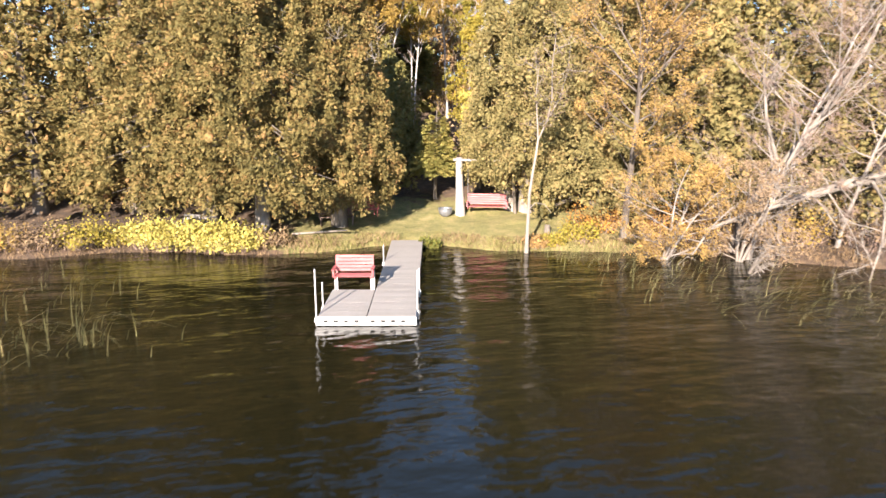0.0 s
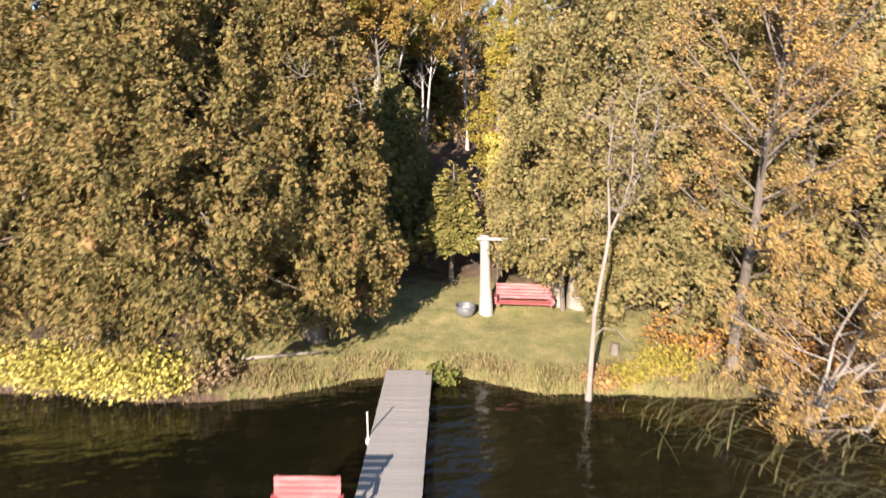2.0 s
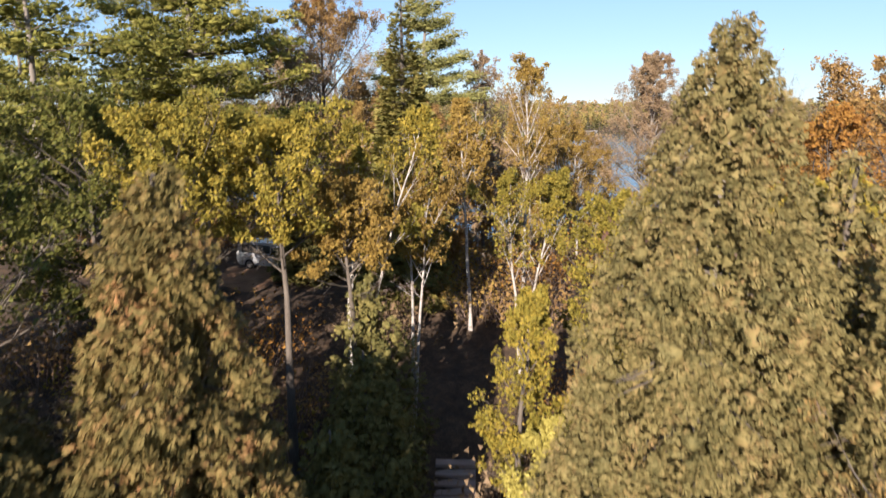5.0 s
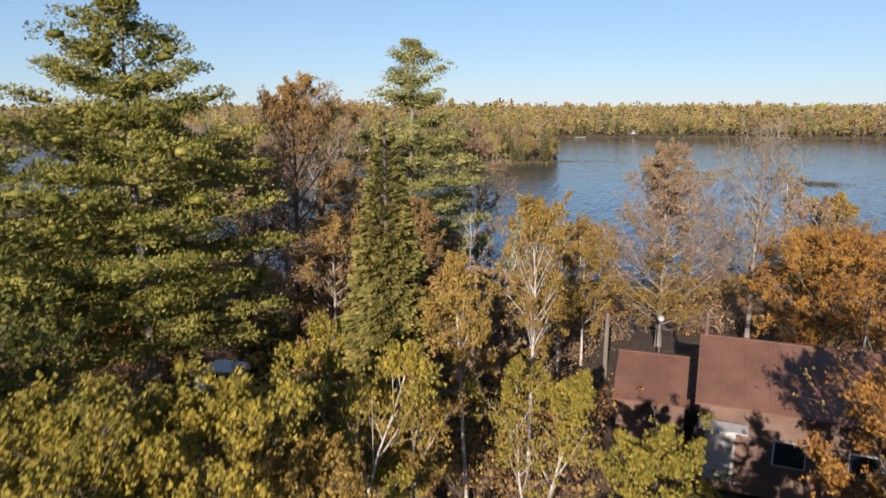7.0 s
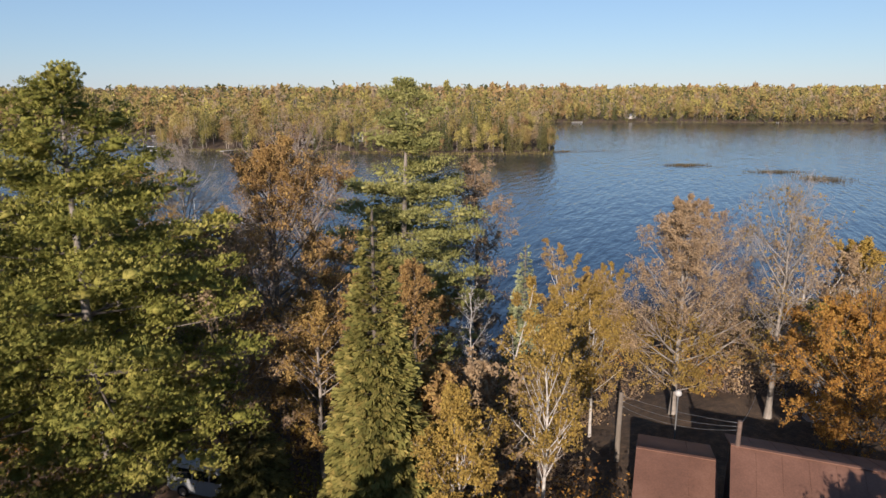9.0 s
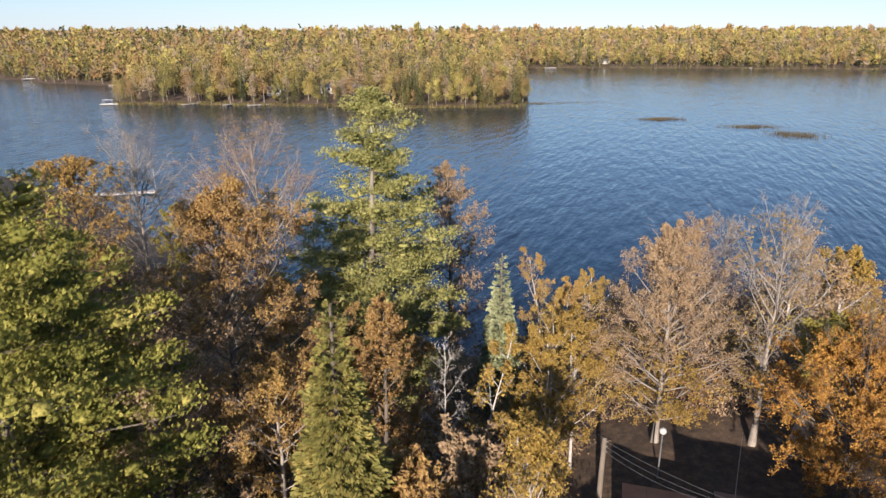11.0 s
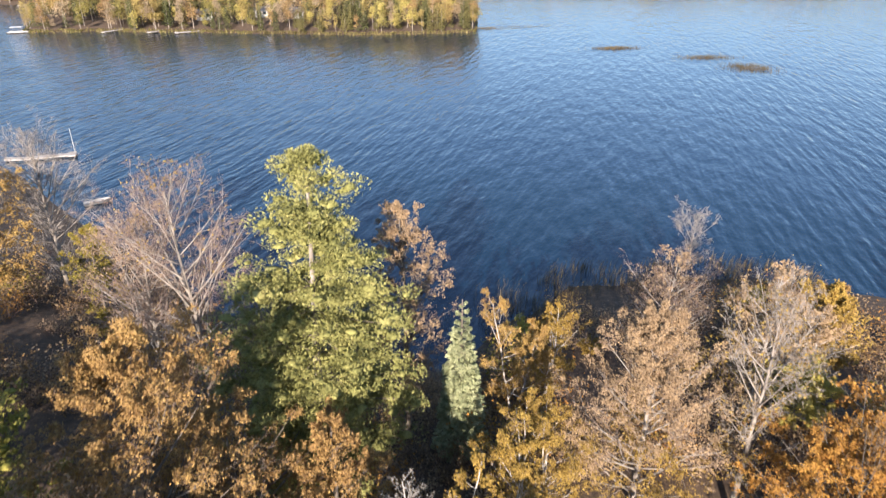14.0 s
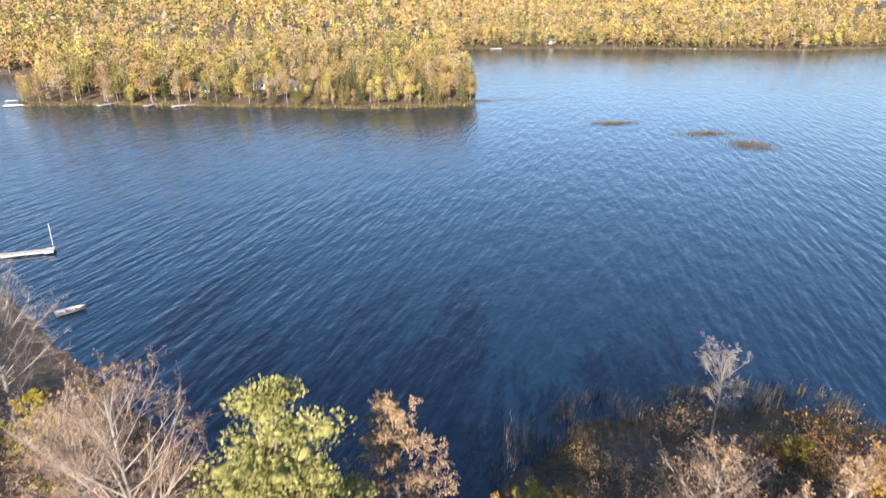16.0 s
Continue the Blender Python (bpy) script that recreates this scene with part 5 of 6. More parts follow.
part("awning", boxed(0.2, 2.0, -4.9, -4.02, 2.75, 2.80, bevel=0.01), M_WHITE, house, "small white porch awning")
wing = thing("garage_wing", HOUSE @ pose(-3.75, 1.75, 0, 0, 0, 3), "lower brown-roofed garage beside the house", "garage")
gable(wing, 0.0, 3.4, 3.15, 2.0, 3.4)
part("mast", rod(bmesh.new(), (0.25, 0.0, 4.95), (0.25, 0.0, 6.15), 0.09, n=10), M_DARKWOOD, house, "stout wooden service mast")

ant = thing("tv_antenna", HOUSE @ pose(6.4, 0.0, 5.07), "grey television antenna on a tripod on the roof", "antenna")
bm = rod(bmesh.new(), (0, 0, 0), (0, 0, 2.3), 0.025, n=8)
part("mast", bm, M_STEEL, ant)
for a in (0, 2.1, 4.2):
    part("leg", rod(bmesh.new(), (0.35 * math.cos(a), 0.35 * math.sin(a), -0.06 - 0.4 * abs(0.35 * math.sin(a))), (0, 0, 0.8), 0.016, n=6), M_STEEL, ant)
part("boom", rod(bmesh.new(), (-1.2, 0, 2.2), (0.5, 0, 2.2), 0.016, n=6), M_STEEL, ant)
for i in range(7):
    x = -1.15 + i * 0.26
    part("element", rod(bmesh.new(), (x, -0.35 - 0.05 * i, 2.2), (x, 0.35 + 0.05 * i, 2.2), 0.008, n=5), M_STEEL, ant)

POLE = (8.0, 61.5)
pg = G(*POLE)
M_POLE = surf("old_pole_wood", [(0.10, 0.08, 0.06), (0.16, 0.13, 0.10), (0.22, 0.185, 0.145)], 2, 25, 0.9, 0.4, 0.006, stretch=(1, 1, 0.2))
pole = thing("utility_pole", pose(*POLE, pg), "weathered wooden utility pole with wires to the house", "utility pole")
part("pole", pipe([(0, 0, -0.3), (0, 0, 2.0), (0.02, 0, 4.0)], [0.15, 0.135, 0.11], 10) + (1,), M_POLE, pole)
for z in (3.8, 3.5, 3.2):
    part("insulator", rod(bmesh.new(), (0.1, -0.03, z), (0.2, -0.03, z), 0.03, 0.02, n=8), M_GREYWOOD, pole)


def wire(a, b, sag, parent):
    a, b = Vector(a), Vector(b)
    pts = [tuple(a.lerp(b, s) - Vector((0, 0, sag * 4 * s * (1 - s)))) for s in np.linspace(0, 1, 13)]
    return part("wire", pipe(pts, [0.011] * 13, 5), M_STEEL, parent)


mast_top = pole.matrix_world.inverted() @ HOUSE @ Vector((0.25, 0, 6.05))
for z, s in ((3.8, 0.15), (3.5, 0.3), (3.2, 0.4)):
    wire((0.1, 0, z), mast_top - Vector((0, 0, (3.8 - z) * 0.5)), s, pole)
wire(mast_top, mast_top + Vector((5.0, 9.0, -3.2)), 0.3, pole)

LAMP = (11.65, 63.3)
lamp = thing("yard_lamp", pose(*LAMP, G(*LAMP)), "yard lamp with a white globe on a grey post", "lamp")
part("post", rod(bmesh.new(), (0, 0, -0.2), (0, 0, 2.75), 0.045, n=10), M_STEEL, lamp)
bm = bmesh.new()
bmesh.ops.create_uvsphere(bm, u_segments=16, v_segments=10, radius=0.19)
bmesh.ops.translate(bm, vec=(0, 0, 2.95), verts=bm.verts)
part("globe", bm, M_WHITE, lamp, "white globe")
part("cap", rod(bmesh.new(), (0, 0, 3.11), (0, 0, 3.19), 0.09, 0.03, n=12), M_STEEL, lamp)

um = thing("folded_umbrella", pose(20.2, 65.0, G(20.2, 65.0)), "folded grey patio umbrella standing in the yard", "umbrella")
part("pole", rod(bmesh.new(), (0, 0, 0), (0, 0, 2.9), 0.03, n=8), M_STEEL, um)
rng = np.random.default_rng(7)
bm = bmesh.new()
rings = [[bm.verts.new((r * (1 + 0.25 * (i % 2)) * math.cos(i / 12 * 6.283), r * (1 + 0.25 * (i % 2)) * math.sin(i / 12 * 6.283), z)) for i in range(12)] for r, z in ((0.42, 0.5), (0.40, 1.0), (0.30, 2.0), (0.14, 2.7), (0.03, 2.95))]
for a, b in zip(rings, rings[1:]):
    for i in range(12):
        bm.faces.new((a[i], a[(i + 1) % 12], b[(i + 1) % 12], b[i]))
part("canopy", bm, surf("grey_canvas", [(0.30, 0.29, 0.28), (0.45, 0.44, 0.42)], 3, 30, 0.9, 0.3, 0.005), um, "folded grey canvas")

# bare earth where the van stands, its colour raised for sunlight it lacks
M_SOIL = surf("sunlit_orange_brown_earth", [(0.19, 0.105, 0.055), (0.32, 0.18, 0.095), (0.42, 0.25, 0.14)], 0.8, 14, 0.95, 0.5, 0.02)
bm = bmesh.new()
mid = bm.verts.new((-12.8, 56.4, G(-12.8, 56.4) + 0.035))
loops = []
for k in (0.35, 0.7, 1.0):
    loops.append([bm.verts.new((x, y, G(x, y) + (0.035 if k < 1 else -0.03))) for x, y in ((-12.8 + k * 3.1 * math.cos(a) * (1 + 0.12 * math.sin(3 * a + 1)), 56.4 + k * 3.6 * math.sin(a) * (1 + 0.1 * math.cos(4 * a))) for a in (i / 28 * 2 * math.pi for i in range(28)))])
for i in range(28):
    j = (i + 1) % 28
    bm.faces.new((mid, loops[0][i], loops[0][j]))
    for a, b in zip(loops, loops[1:]):
        bm.faces.new((a[i], b[i], b[j], a[j]))
me = bpy.data.meshes.new("dirt_drive")
bm.to_mesh(me)
bm.free()
me.materials.append(M_SOIL)
tagged(new("dirt_drive", me), "bare orange-brown earth of the parking place, coloured as if sunlit", "ground", kind="structure")

# van
M_PAINT = surf("silver_white_paint", [(0.40, 0.40, 0.40), (0.48, 0.48, 0.48)], 0.5, 6, 0.25, 0)
M_TYRE = surf("black_rubber", [(0.015, 0.015, 0.015), (0.03, 0.03, 0.03)], 4, 40, 0.85, 0.1, 0.003)


def car(m, label, paint, L=4.7, W=1.8, Hc=1.7, group="parked cars"):
    """A parked car: shaped body, windows, lights and four wheels, pointing along x."""
    c = thing("van" if Hc > 1.6 else "car", m, label, "car", group)
    prof = [(-0.5, 0.30), (-0.5, 0.62), (-0.485, 0.92), (-0.44, 0.98), (-0.405, 1.0), (0.02, 1.0), (0.10, 0.97), (0.255, 0.64), (0.46, 0.55), (0.495, 0.45), (0.5, 0.24), (0.46, 0.16), (-0.46, 0.16)]
    bm = bmesh.new()
    sides = []
    for yy, inset in ((-0.5, 0.055), (0.5, 0.055)):
        sides.append([bm.verts.new((x * L, yy * W * (1 - (inset * 2.2 if z > 0.7 else 0)), z * Hc)) for x, z in prof])
    bm.faces.new(sides[0])
    bm.faces.new(sides[1][::-1])
    n = len(prof)
    for i in range(n):
        bm.faces.new((sides[0][i], sides[1][i], sides[1][(i + 1) % n], sides[0][(i + 1) % n]))
    bmesh.ops.bevel(bm, geom=bm.edges[:], offset=0.05, segments=2, affect="EDGES", profile=0.6)
    bmesh.ops.recalc_face_normals(bm, faces=bm.faces[:])
    body = part("body", bm, paint, c, "painted body")
    for sy in (-1, 1):
        for x0, x1 in ((-0.42, -0.20), (-0.18, 0.0), (0.02, 0.12)):
            bm = bmesh.new()
            q = [(x0 * L, 0.63), (x1 * L + (0.10 * L if x1 > 0.1 else 0), 0.63), (x1 * L, 0.92), (x0 * L, 0.92)]
            v = [bm.verts.new((x, sy * (W * 0.5 * (0.985 - 0.11 * (z - 0.55) / 0.37) + 0.012), z * Hc)) for x, z in q]
            bm.faces.new(v)
            bmesh.ops.solidify(bm, geom=bm.faces[:], thickness=0.02)
            part("side_window", bm, M_GLASS, c, "dark side window")
        for x in (-0.31, 0.31):
            w = part("wheel", rod(bmesh.new(), (x * L, sy * (W / 2 - 0.20), 0.33), (x * L, sy * (W / 2 + 0.01), 0.33), 0.33, n=24), M_TYRE, c, "black tyre")
            part("rim", rod(bmesh.new(), (x * L, sy * (W / 2 + 0.0), 0.33), (x * L, sy * (W / 2 + 0.025), 0.33), 0.20, n=16), M_STEEL, w, "grey wheel rim")
        part("headlight", boxed(0.482 * L, 0.503 * L, sy * 0.72 - 0.16, sy * 0.72 + 0.16, 0.40 * Hc, 0.47 * Hc, bevel=0.01), M_WHITE, c, "clear headlight")
        part("mirror", boxed(0.15 * L, 0.19 * L, sy * W * 0.5, sy * (W * 0.5 + 0.18), 0.62 * Hc, 0.70 * Hc, bevel=0.02), paint, c)
    for x0, z0, x1, z1 in ((0.115, 0.955, 0.25, 0.665), (-0.488, 0.90, -0.503, 0.66)):
        bm = bmesh.new()
        o = 0.02 * (1 if x0 > 0 else -1)
        v = [bm.verts.new((x * L + o, yy * W * 0.42, z * Hc + 0.012)) for x, z, yy in ((x0, z0, -1), (x0, z0, 1), (x1, z1, 1.04), (x1, z1, -1.04))]
        bm.faces.new(v)
        bmesh.ops.solidify(bm, geom=bm.faces[:], thickness=0.02)
        part("windscreen", bm, M_GLASS, c, "dark windscreen")
    return c


car(pose(-12.3, 58.3, G(-12.3, 58.3) + 0.0, 0, 0, -14), "silver-white van parked under the pines", M_PAINT)
rock = thing("boulder", pose(-10.2, 60.0, G(-10.2, 60.0)), "pale rounded boulder beside the drive", "boulder")
bm = bmesh.new()
bmesh.ops.create_icosphere(bm, subdivisions=3, radius=0.75)
for v in bm.verts:
    v.co *= 1 + 0.12 * noise.noise(v.co * 1.7)
    v.co.z *= 0.62
part("stone", bm, M_GREYWOOD, rock)

# ---- on the water ----
side_dock = thing("dock", pose(-56, 154.7, 0, 0, 0, 14.5), "grey floating dock running out from the far bank", "dock")
bm = bmesh.new()
for i in range(10):
    x = -6.5 + i * 0.95
    y = -0.5 + 0.045 * (i - 4) ** 2 if i < 5 else -0.5
    part("deck_section", boxed(x, x + 0.93, y - 0.7, y + 0.7, 0.25, 0.5, bevel=0.02), M_GREYWOOD, side_dock)
bm.free()
part("deck_end", boxed(2.95, 4.3, -1.6, 0.6, 0.26, 0.52, bevel=0.02), M_GREYWOOD, side_dock, "grey dock end")
part("post", rod(bmesh.new(), (4.0, 0.5, -1.5), (4.0, 0.5, 4.6), 0.05, n=8), M_WHITE, side_dock, "tall white post")


def boat(name, m, L, W, hull, label, cover=False, group="boats"):
    b = thing(name, m, label, "boat", group)
    bm = bmesh.new()
    rows = []
    for s in np.linspace(0, 1, 9):
        w = W / 2 * (1 - max(0, (s - 0.45) / 0.55) ** 2.2) + 0.02
        sheer = 0.42 + 0.18 * s
        rows.append([bm.verts.new((-L / 2 + L * s, yy * w, zz * sheer - 0.12)) for yy, zz in ((-1, 1), (-0.85, 0.3), (0, 0), (0.85, 0.3), (1, 1), (0.9, 0.95), (0.7, 0.35), (0, 0.25), (-0.7, 0.35), (-0.9, 0.95))])
    for a, c in zip(rows, rows[1:]):
        for i in range(10):
            bm.faces.new((a[i], a[(i + 1) % 10], c[(i + 1) % 10], c[i]))
    bm.faces.new(rows[0][::-1])
    bm.faces.new(rows[-1])
    bmesh.ops.recalc_face_normals(bm, faces=bm.faces[:])
    part("hull", bm, hull, b)
    for s in (-0.2, 0.12):
        part("seat", boxed(L * s - 0.12, L * s + 0.12, -W * 0.42, W * 0.42, 0.2, 0.24, bevel=0.01), M_GREYWOOD, b)
    if cover:
        for x in (-0.3, 0.2):
            for yy in (-0.4, 0.4):
                part("canopy_post", rod(bmesh.new(), (L * x, W * yy, 0.3), (L * x, W * yy, 1.9), 0.03, n=6), M_WHITE, b)
        part("canopy", boxed(-L * 0.34, L * 0.24, -W * 0.48, W * 0.48, 1.9, 2.0, bevel=0.04), M_WHITE, b, "white canopy")
    return b


boat("rowboat", pose(-40.1, 132.4, 0.12, 0, 0, 32), 3.6, 1.4, M_STEEL, "dark metal rowboat drawn up near the bank")
boat("pontoon_boat", pose(-131, 309.5, 0.25, 0, 0, 8), 7.0, 2.4, M_WHITE, "white covered pontoon boat moored off the point", True)
boat("pontoon_boat", pose(-250, 461, 0.25, 0, 0, 4), 8.0, 2.6, M_WHITE, "white covered boat at the far landing", True)
boat("motorboat", pose(97, 562, 0.25, 0, 0, 5), 9.0, 2.8, M_WHITE, "white boat on the far shore", False)
boat("motorboat", pose(348, 549, 0.25, 0, 0, 25), 7.0, 2.6, M_WHITE, "white boat on the far shore", False)
for x, y, rz in ((-97.5, 309.5, 60), (-80.5, 307.5, 60), (-69, 304.5, 35), (-170, 405, 10), (250, 550, 70)):
    d = thing("dock", pose(x, y, 0, 0, 0, rz), "short grey wooden dock on the far shore", "dock", "far docks")
    part("deck", boxed(-4.5, 4.5, -0.8, 0.8, 0.35, 0.55, bevel=0.02), M_GREYWOOD, d)
    for px in (-4, 0, 4):
        for py in (-0.7, 0.7):
            part("post", rod(bmesh.new(), (px, py, -1.5), (px, py, 0.9), 0.07, n=6), M_GREYWOOD, d)
for x, y, rz, w in ((-67, 326, 12, 6), (-44, 328, -8, 5), (-30, 324, 5, 5), (145, 585, 3, 8), (345, 562, 10, 9)):
    cb = thing("cabin", pose(x, y, G(x, y), 0, 0, rz), "small white cabin among the trees of the far shore", "cabin", "far cabins")
    part("wall", boxed(-w / 2, w / 2, -2.5, 2.5, -1.5, 2.4), M_WHITE if y < 400 else M_GREYWOOD, cb, "pale wall")
    bm = bmesh.new()
    c = [(-w / 2 - 0.4, -3, 2.3), (w / 2 + 0.4, -3, 2.3), (w / 2 + 0.4, 0, 3.8), (-w / 2 - 0.4, 0, 3.8), (w / 2 + 0.4, 3, 2.3), (-w / 2 - 0.4, 3, 2.3)]
    v = [bm.verts.new(q) for q in c]
    for f in ((0, 1, 2, 3), (3, 2, 4, 5), (0, 3, 5), (1, 4, 2), (0, 5, 4, 1)):
        bm.faces.new([v[i] for i in f])
    part("roof", bm, M_STEEL, cb, "grey roof")
    for px in (-w / 4, w / 4):
        part("window", boxed(px - 0.6, px + 0.6, -2.55, -2.49, 0.9, 2.1), M_GLASS, cb, "dark window")

# ---- low growth ----
YB = "bright yellow-green bush on the bank above the water"
for i, (x, y, h, R) in enumerate([(-12.0, 25.1, 1.1, 0.8), (-11.0, 24.9, 1.2, 0.85), (-9.9, 24.9, 1.15, 0.85), (-8.9, 24.7, 1.15, 0.8), (-8.0, 24.7, 0.9, 0.7)]):
    shrub("bush", x, y, h, R, 300 + i, YB, M_YELLOW, n=130, leaf_n=18, leaf_size=0.11)
for i, (x, y, h, R, mt) in enumerate([(-7.0, 25.1, 0.7, 0.7, M_BRUSH), (-13.4, 25.2, 0.9, 0.8, M_LIME), (-14.6, 24.7, 1.1, 1.0, M_LIME), (-16.0, 24.2, 1.0, 1.1, M_BRUSH), (-17.6, 23.9, 1.0, 1.1, M_GOLD), (-19.4, 23.8, 1.2, 1.2, M_BRUSH), (-21.5, 24.0, 1.4, 1.3, M_RUST),
                                          (3.9, 25.7, 0.45, 0.5, M_RUST), (4.6, 25.9, 0.45, 0.5, M_LIME), (5.8, 26.3, 0.8, 0.8, M_LIME), (-0.55, 26.2, 0.45, 0.35, M_GREEN), (6.8, 27.6, 1.2, 1.0, M_ORANGE), (9.6, 26.4, 1.8, 1.2, M_ORANGE), (11.8, 26.6, 1.9, 1.3, M_RUST), (14.2, 25.4, 1.8, 1.4, M_GOLD), (17.0, 24.6, 1.8, 1.4, M_BRUSH)]):
    shrub("bush", x, y, h, R, 320 + i, {"dry_brush": "dry brown brush on the bank", "rust_leaves": "rust-coloured shrub on the bank", "orange_leaves": "orange autumn shrub on the bank", "golden_leaves": "golden autumn shrub on the bank"}.get(mt.name, "yellow-green shrub on the bank"), mt, n=110, leaf_n=13)

# undergrowth of the wood: a few kinds, repeated
rng = np.random.default_rng(5)
kinds = []
for i, (mt, h, R, txt) in enumerate([(M_RUST, 2.6, 1.7, "rust-brown thicket"), (M_TAN, 2.2, 1.6, "tan dry thicket"), (M_GOLD, 3.0, 1.6, "golden thicket"), (M_BRUSH, 2.0, 1.7, "brown leafless brush"), (M_LIME, 2.4, 1.5, "yellow-green thicket"), (M_ORANGE, 3.2, 1.7, "orange thicket")]):
    kinds.append(shrub("thicket", -34 + 3 * i, 60 + i, h, R, 400 + i, txt + " in the undergrowth of the wood", mt, n=85, leaf_n=9, leaf_size=0.17, group="undergrowth thickets", category="thicket"))
spots = []
tries = 0
while len(spots) < 190 and tries < 9000:
    tries += 1
    x, y = rng.uniform(-40, 44), rng.uniform(33, 104)
    if abs(x) > 0.62 * (y - 14):
        continue
    g = G(x, y)
    if g < 0.6:
        continue
    in_yard = (-16.5 < x < -8 and 55 < y < 63) or (5.0 < x < 23 and 46 < y < 67.5) or (-2.7 < x < 0.7 and y < 50) or (9 < x < 17 and y < 70) or (-24 < x < -15.5 and 67 < y < 80)
    if in_yard or any((x - a) ** 2 + (y - b) ** 2 < 3.2 for a, b in spots):
        continue
    spots.append((x, y))
for i, (x, y) in enumerate(spots):
    src = kinds[int(rng.choice(6, p=[0.24, 0.2, 0.14, 0.24, 0.08, 0.10]))]
    s = rng.uniform(0.7, 1.35)
    copy_thing(src, pose(x, y, G(x, y), 0, 0, rng.uniform(0, 360)) @ Matrix.Diagonal((s, s, s * rng.uniform(0.8, 1.2), 1)))

# grass of the bank and lawn
rng = np.random.default_rng(6)
n = 40000
x, y = rng.uniform(-8, 8.5, n), rng.uniform(24.0, 31.5, n)
z = land(x, y)
d = y - np.interp(x, SHORE_X, SHORE_Y)
ok = (z > 0.12) & (((x - 0.4) / 8.0) ** 2 + ((y - 27.5) / 4.6) ** 2 < 1.0 + 0.25 * np.sin(x * 2) * np.sin(y * 3)) & (rng.uniform(size=n) < np.clip(1.25 - 0.17 * d, 0.3, 1))
x, y, z, d = x[ok], y[ok], z[ok], d[ok]
BLADE = (np.array([(-0.035, 0, 0), (0.035, 0, 0), (0.03, 0.6, 0.08), (0, 1, 0.3)]), np.array([(0, 1, 2), (0, 2, 3)]))
hgt = np.clip(0.24 - 0.10 * d, 0.035, 0.24) * rng.uniform(0.4, 1.5, len(x)) * (0.75 + 0.5 * np.sin(x * 2.9 + y) * np.sin(x * 1.3 - 2 * y))
way = unit(np.stack([rng.normal(0, 0.35, len(x)), rng.normal(0, 0.35, len(x)), np.ones(len(x))], 1))
tagged(new("grass", mesh_np("grass", *scatter(*BLADE, np.stack([x, y, z - 0.02], 1), way, hgt, rng), M_GRASS)), "long green and straw-coloured grass on the bank", "grass", kind="stuff")


n = 16000
x = rng.uniform(-24, 16, n)
y = np.interp(x, SHORE_X, SHORE_Y) + rng.uniform(-0.25, 1.3, n) + 0.2 * np.sin(x * 1.7)
z = land(x, y)
ok = (z > -0.12) & ((x < -1.9) | (x > -0.5)) & (np.sin(x * 2.1) + np.sin(x * 5.3 + 1) + rng.normal(0, 1, n) > -0.8)
x, y, z = x[ok], y[ok], z[ok]
way = unit(np.stack([rng.normal(0, 0.4, len(x)), rng.normal(-0.35, 0.4, len(x)), np.ones(len(x))], 1))
tagged(new("bank_grass", mesh_np("bank_grass", *scatter(*BLADE, np.stack([x, y, z - 0.03], 1), way, 0.19 * rng.uniform(0.3, 1.5, len(x)), rng), M_BRUSH)), "dry straw-coloured grass hanging over the water's edge", "grass", kind="stuff")


def reed_bed(name, spots, h, mat, label, seed, bend=1.9, wind=(0.9, -0.5), width=0.008):
    """Bent stalks standing in the water."""
    rng = np.random.default_rng(seed)
    n = len(spots)
    H = h * rng.uniform(0.55, 1.25, n)
    az = np.arctan2(wind[1], wind[0]) + rng.normal(0, 0.55, n)
    b = bend * rng.uniform(0.2, 1.4, n)
    P = np.stack([spots[:, 0], spots[:, 1], np.full(n, -0.05)], 1)
    out = np.stack([np.cos(az), np.sin(az), 0 * az], 1)
    side = np.stack([-np.sin(az), np.cos(az), 0 * az], 1)
    V = []
    for s in (0, 0.35, 0.65, 0.88, 1.0):
        c = P + np.array([0, 0, 1]) * (H * (s - 0.42 * b * s**3))[:, None] + out * (H * b * s**2.2)[:, None]
        w = width * (1 - 0.8 * s)
        V += [c - side * w, c + side * w]
    V = np.stack(V, 1).reshape(-1, 3)
    q = np.array([(2 * i, 2 * i + 1, 2 * i + 3, 2 * i + 2) for i in range(4)])
    F = np.concatenate([q[:, [0, 1, 2]], q[:, [0, 2, 3]]])
    F = (F[None] + (np.arange(n) * 10)[:, None, None]).reshape(-1, 3)
    return tagged(new(name, mesh_np(name, V, F, mat)), label, "reeds", "reed beds", "stuff")


def cluster(rng, boxes, n):
    out = []
    for x, y, sx, sy, k in boxes:
        out.append(np.stack([rng.normal(x, sx, int(n * k)), rng.normal(y, sy, int(n * k))], 1))
    return np.concatenate(out)


rng = np.random.default_rng(9)
reed_bed("reed_bed", cluster(rng, [(-9.6, 15.0, 1.3, 1.0, 1.1), (-11.5, 17.6, 1.2, 1.0, 0.6), (-13.8, 19.6, 1.2, 1.0, 0.6), (-10.4, 13.2, 1.0, 0.6, 0.3), (-9.0, 14.0, 0.7, 0.5, 0.5)], 36), 1.5, M_REED, "sparse bent green reeds standing in the dark water", 21, 1.0, (0.9, -0.3), width=0.013)
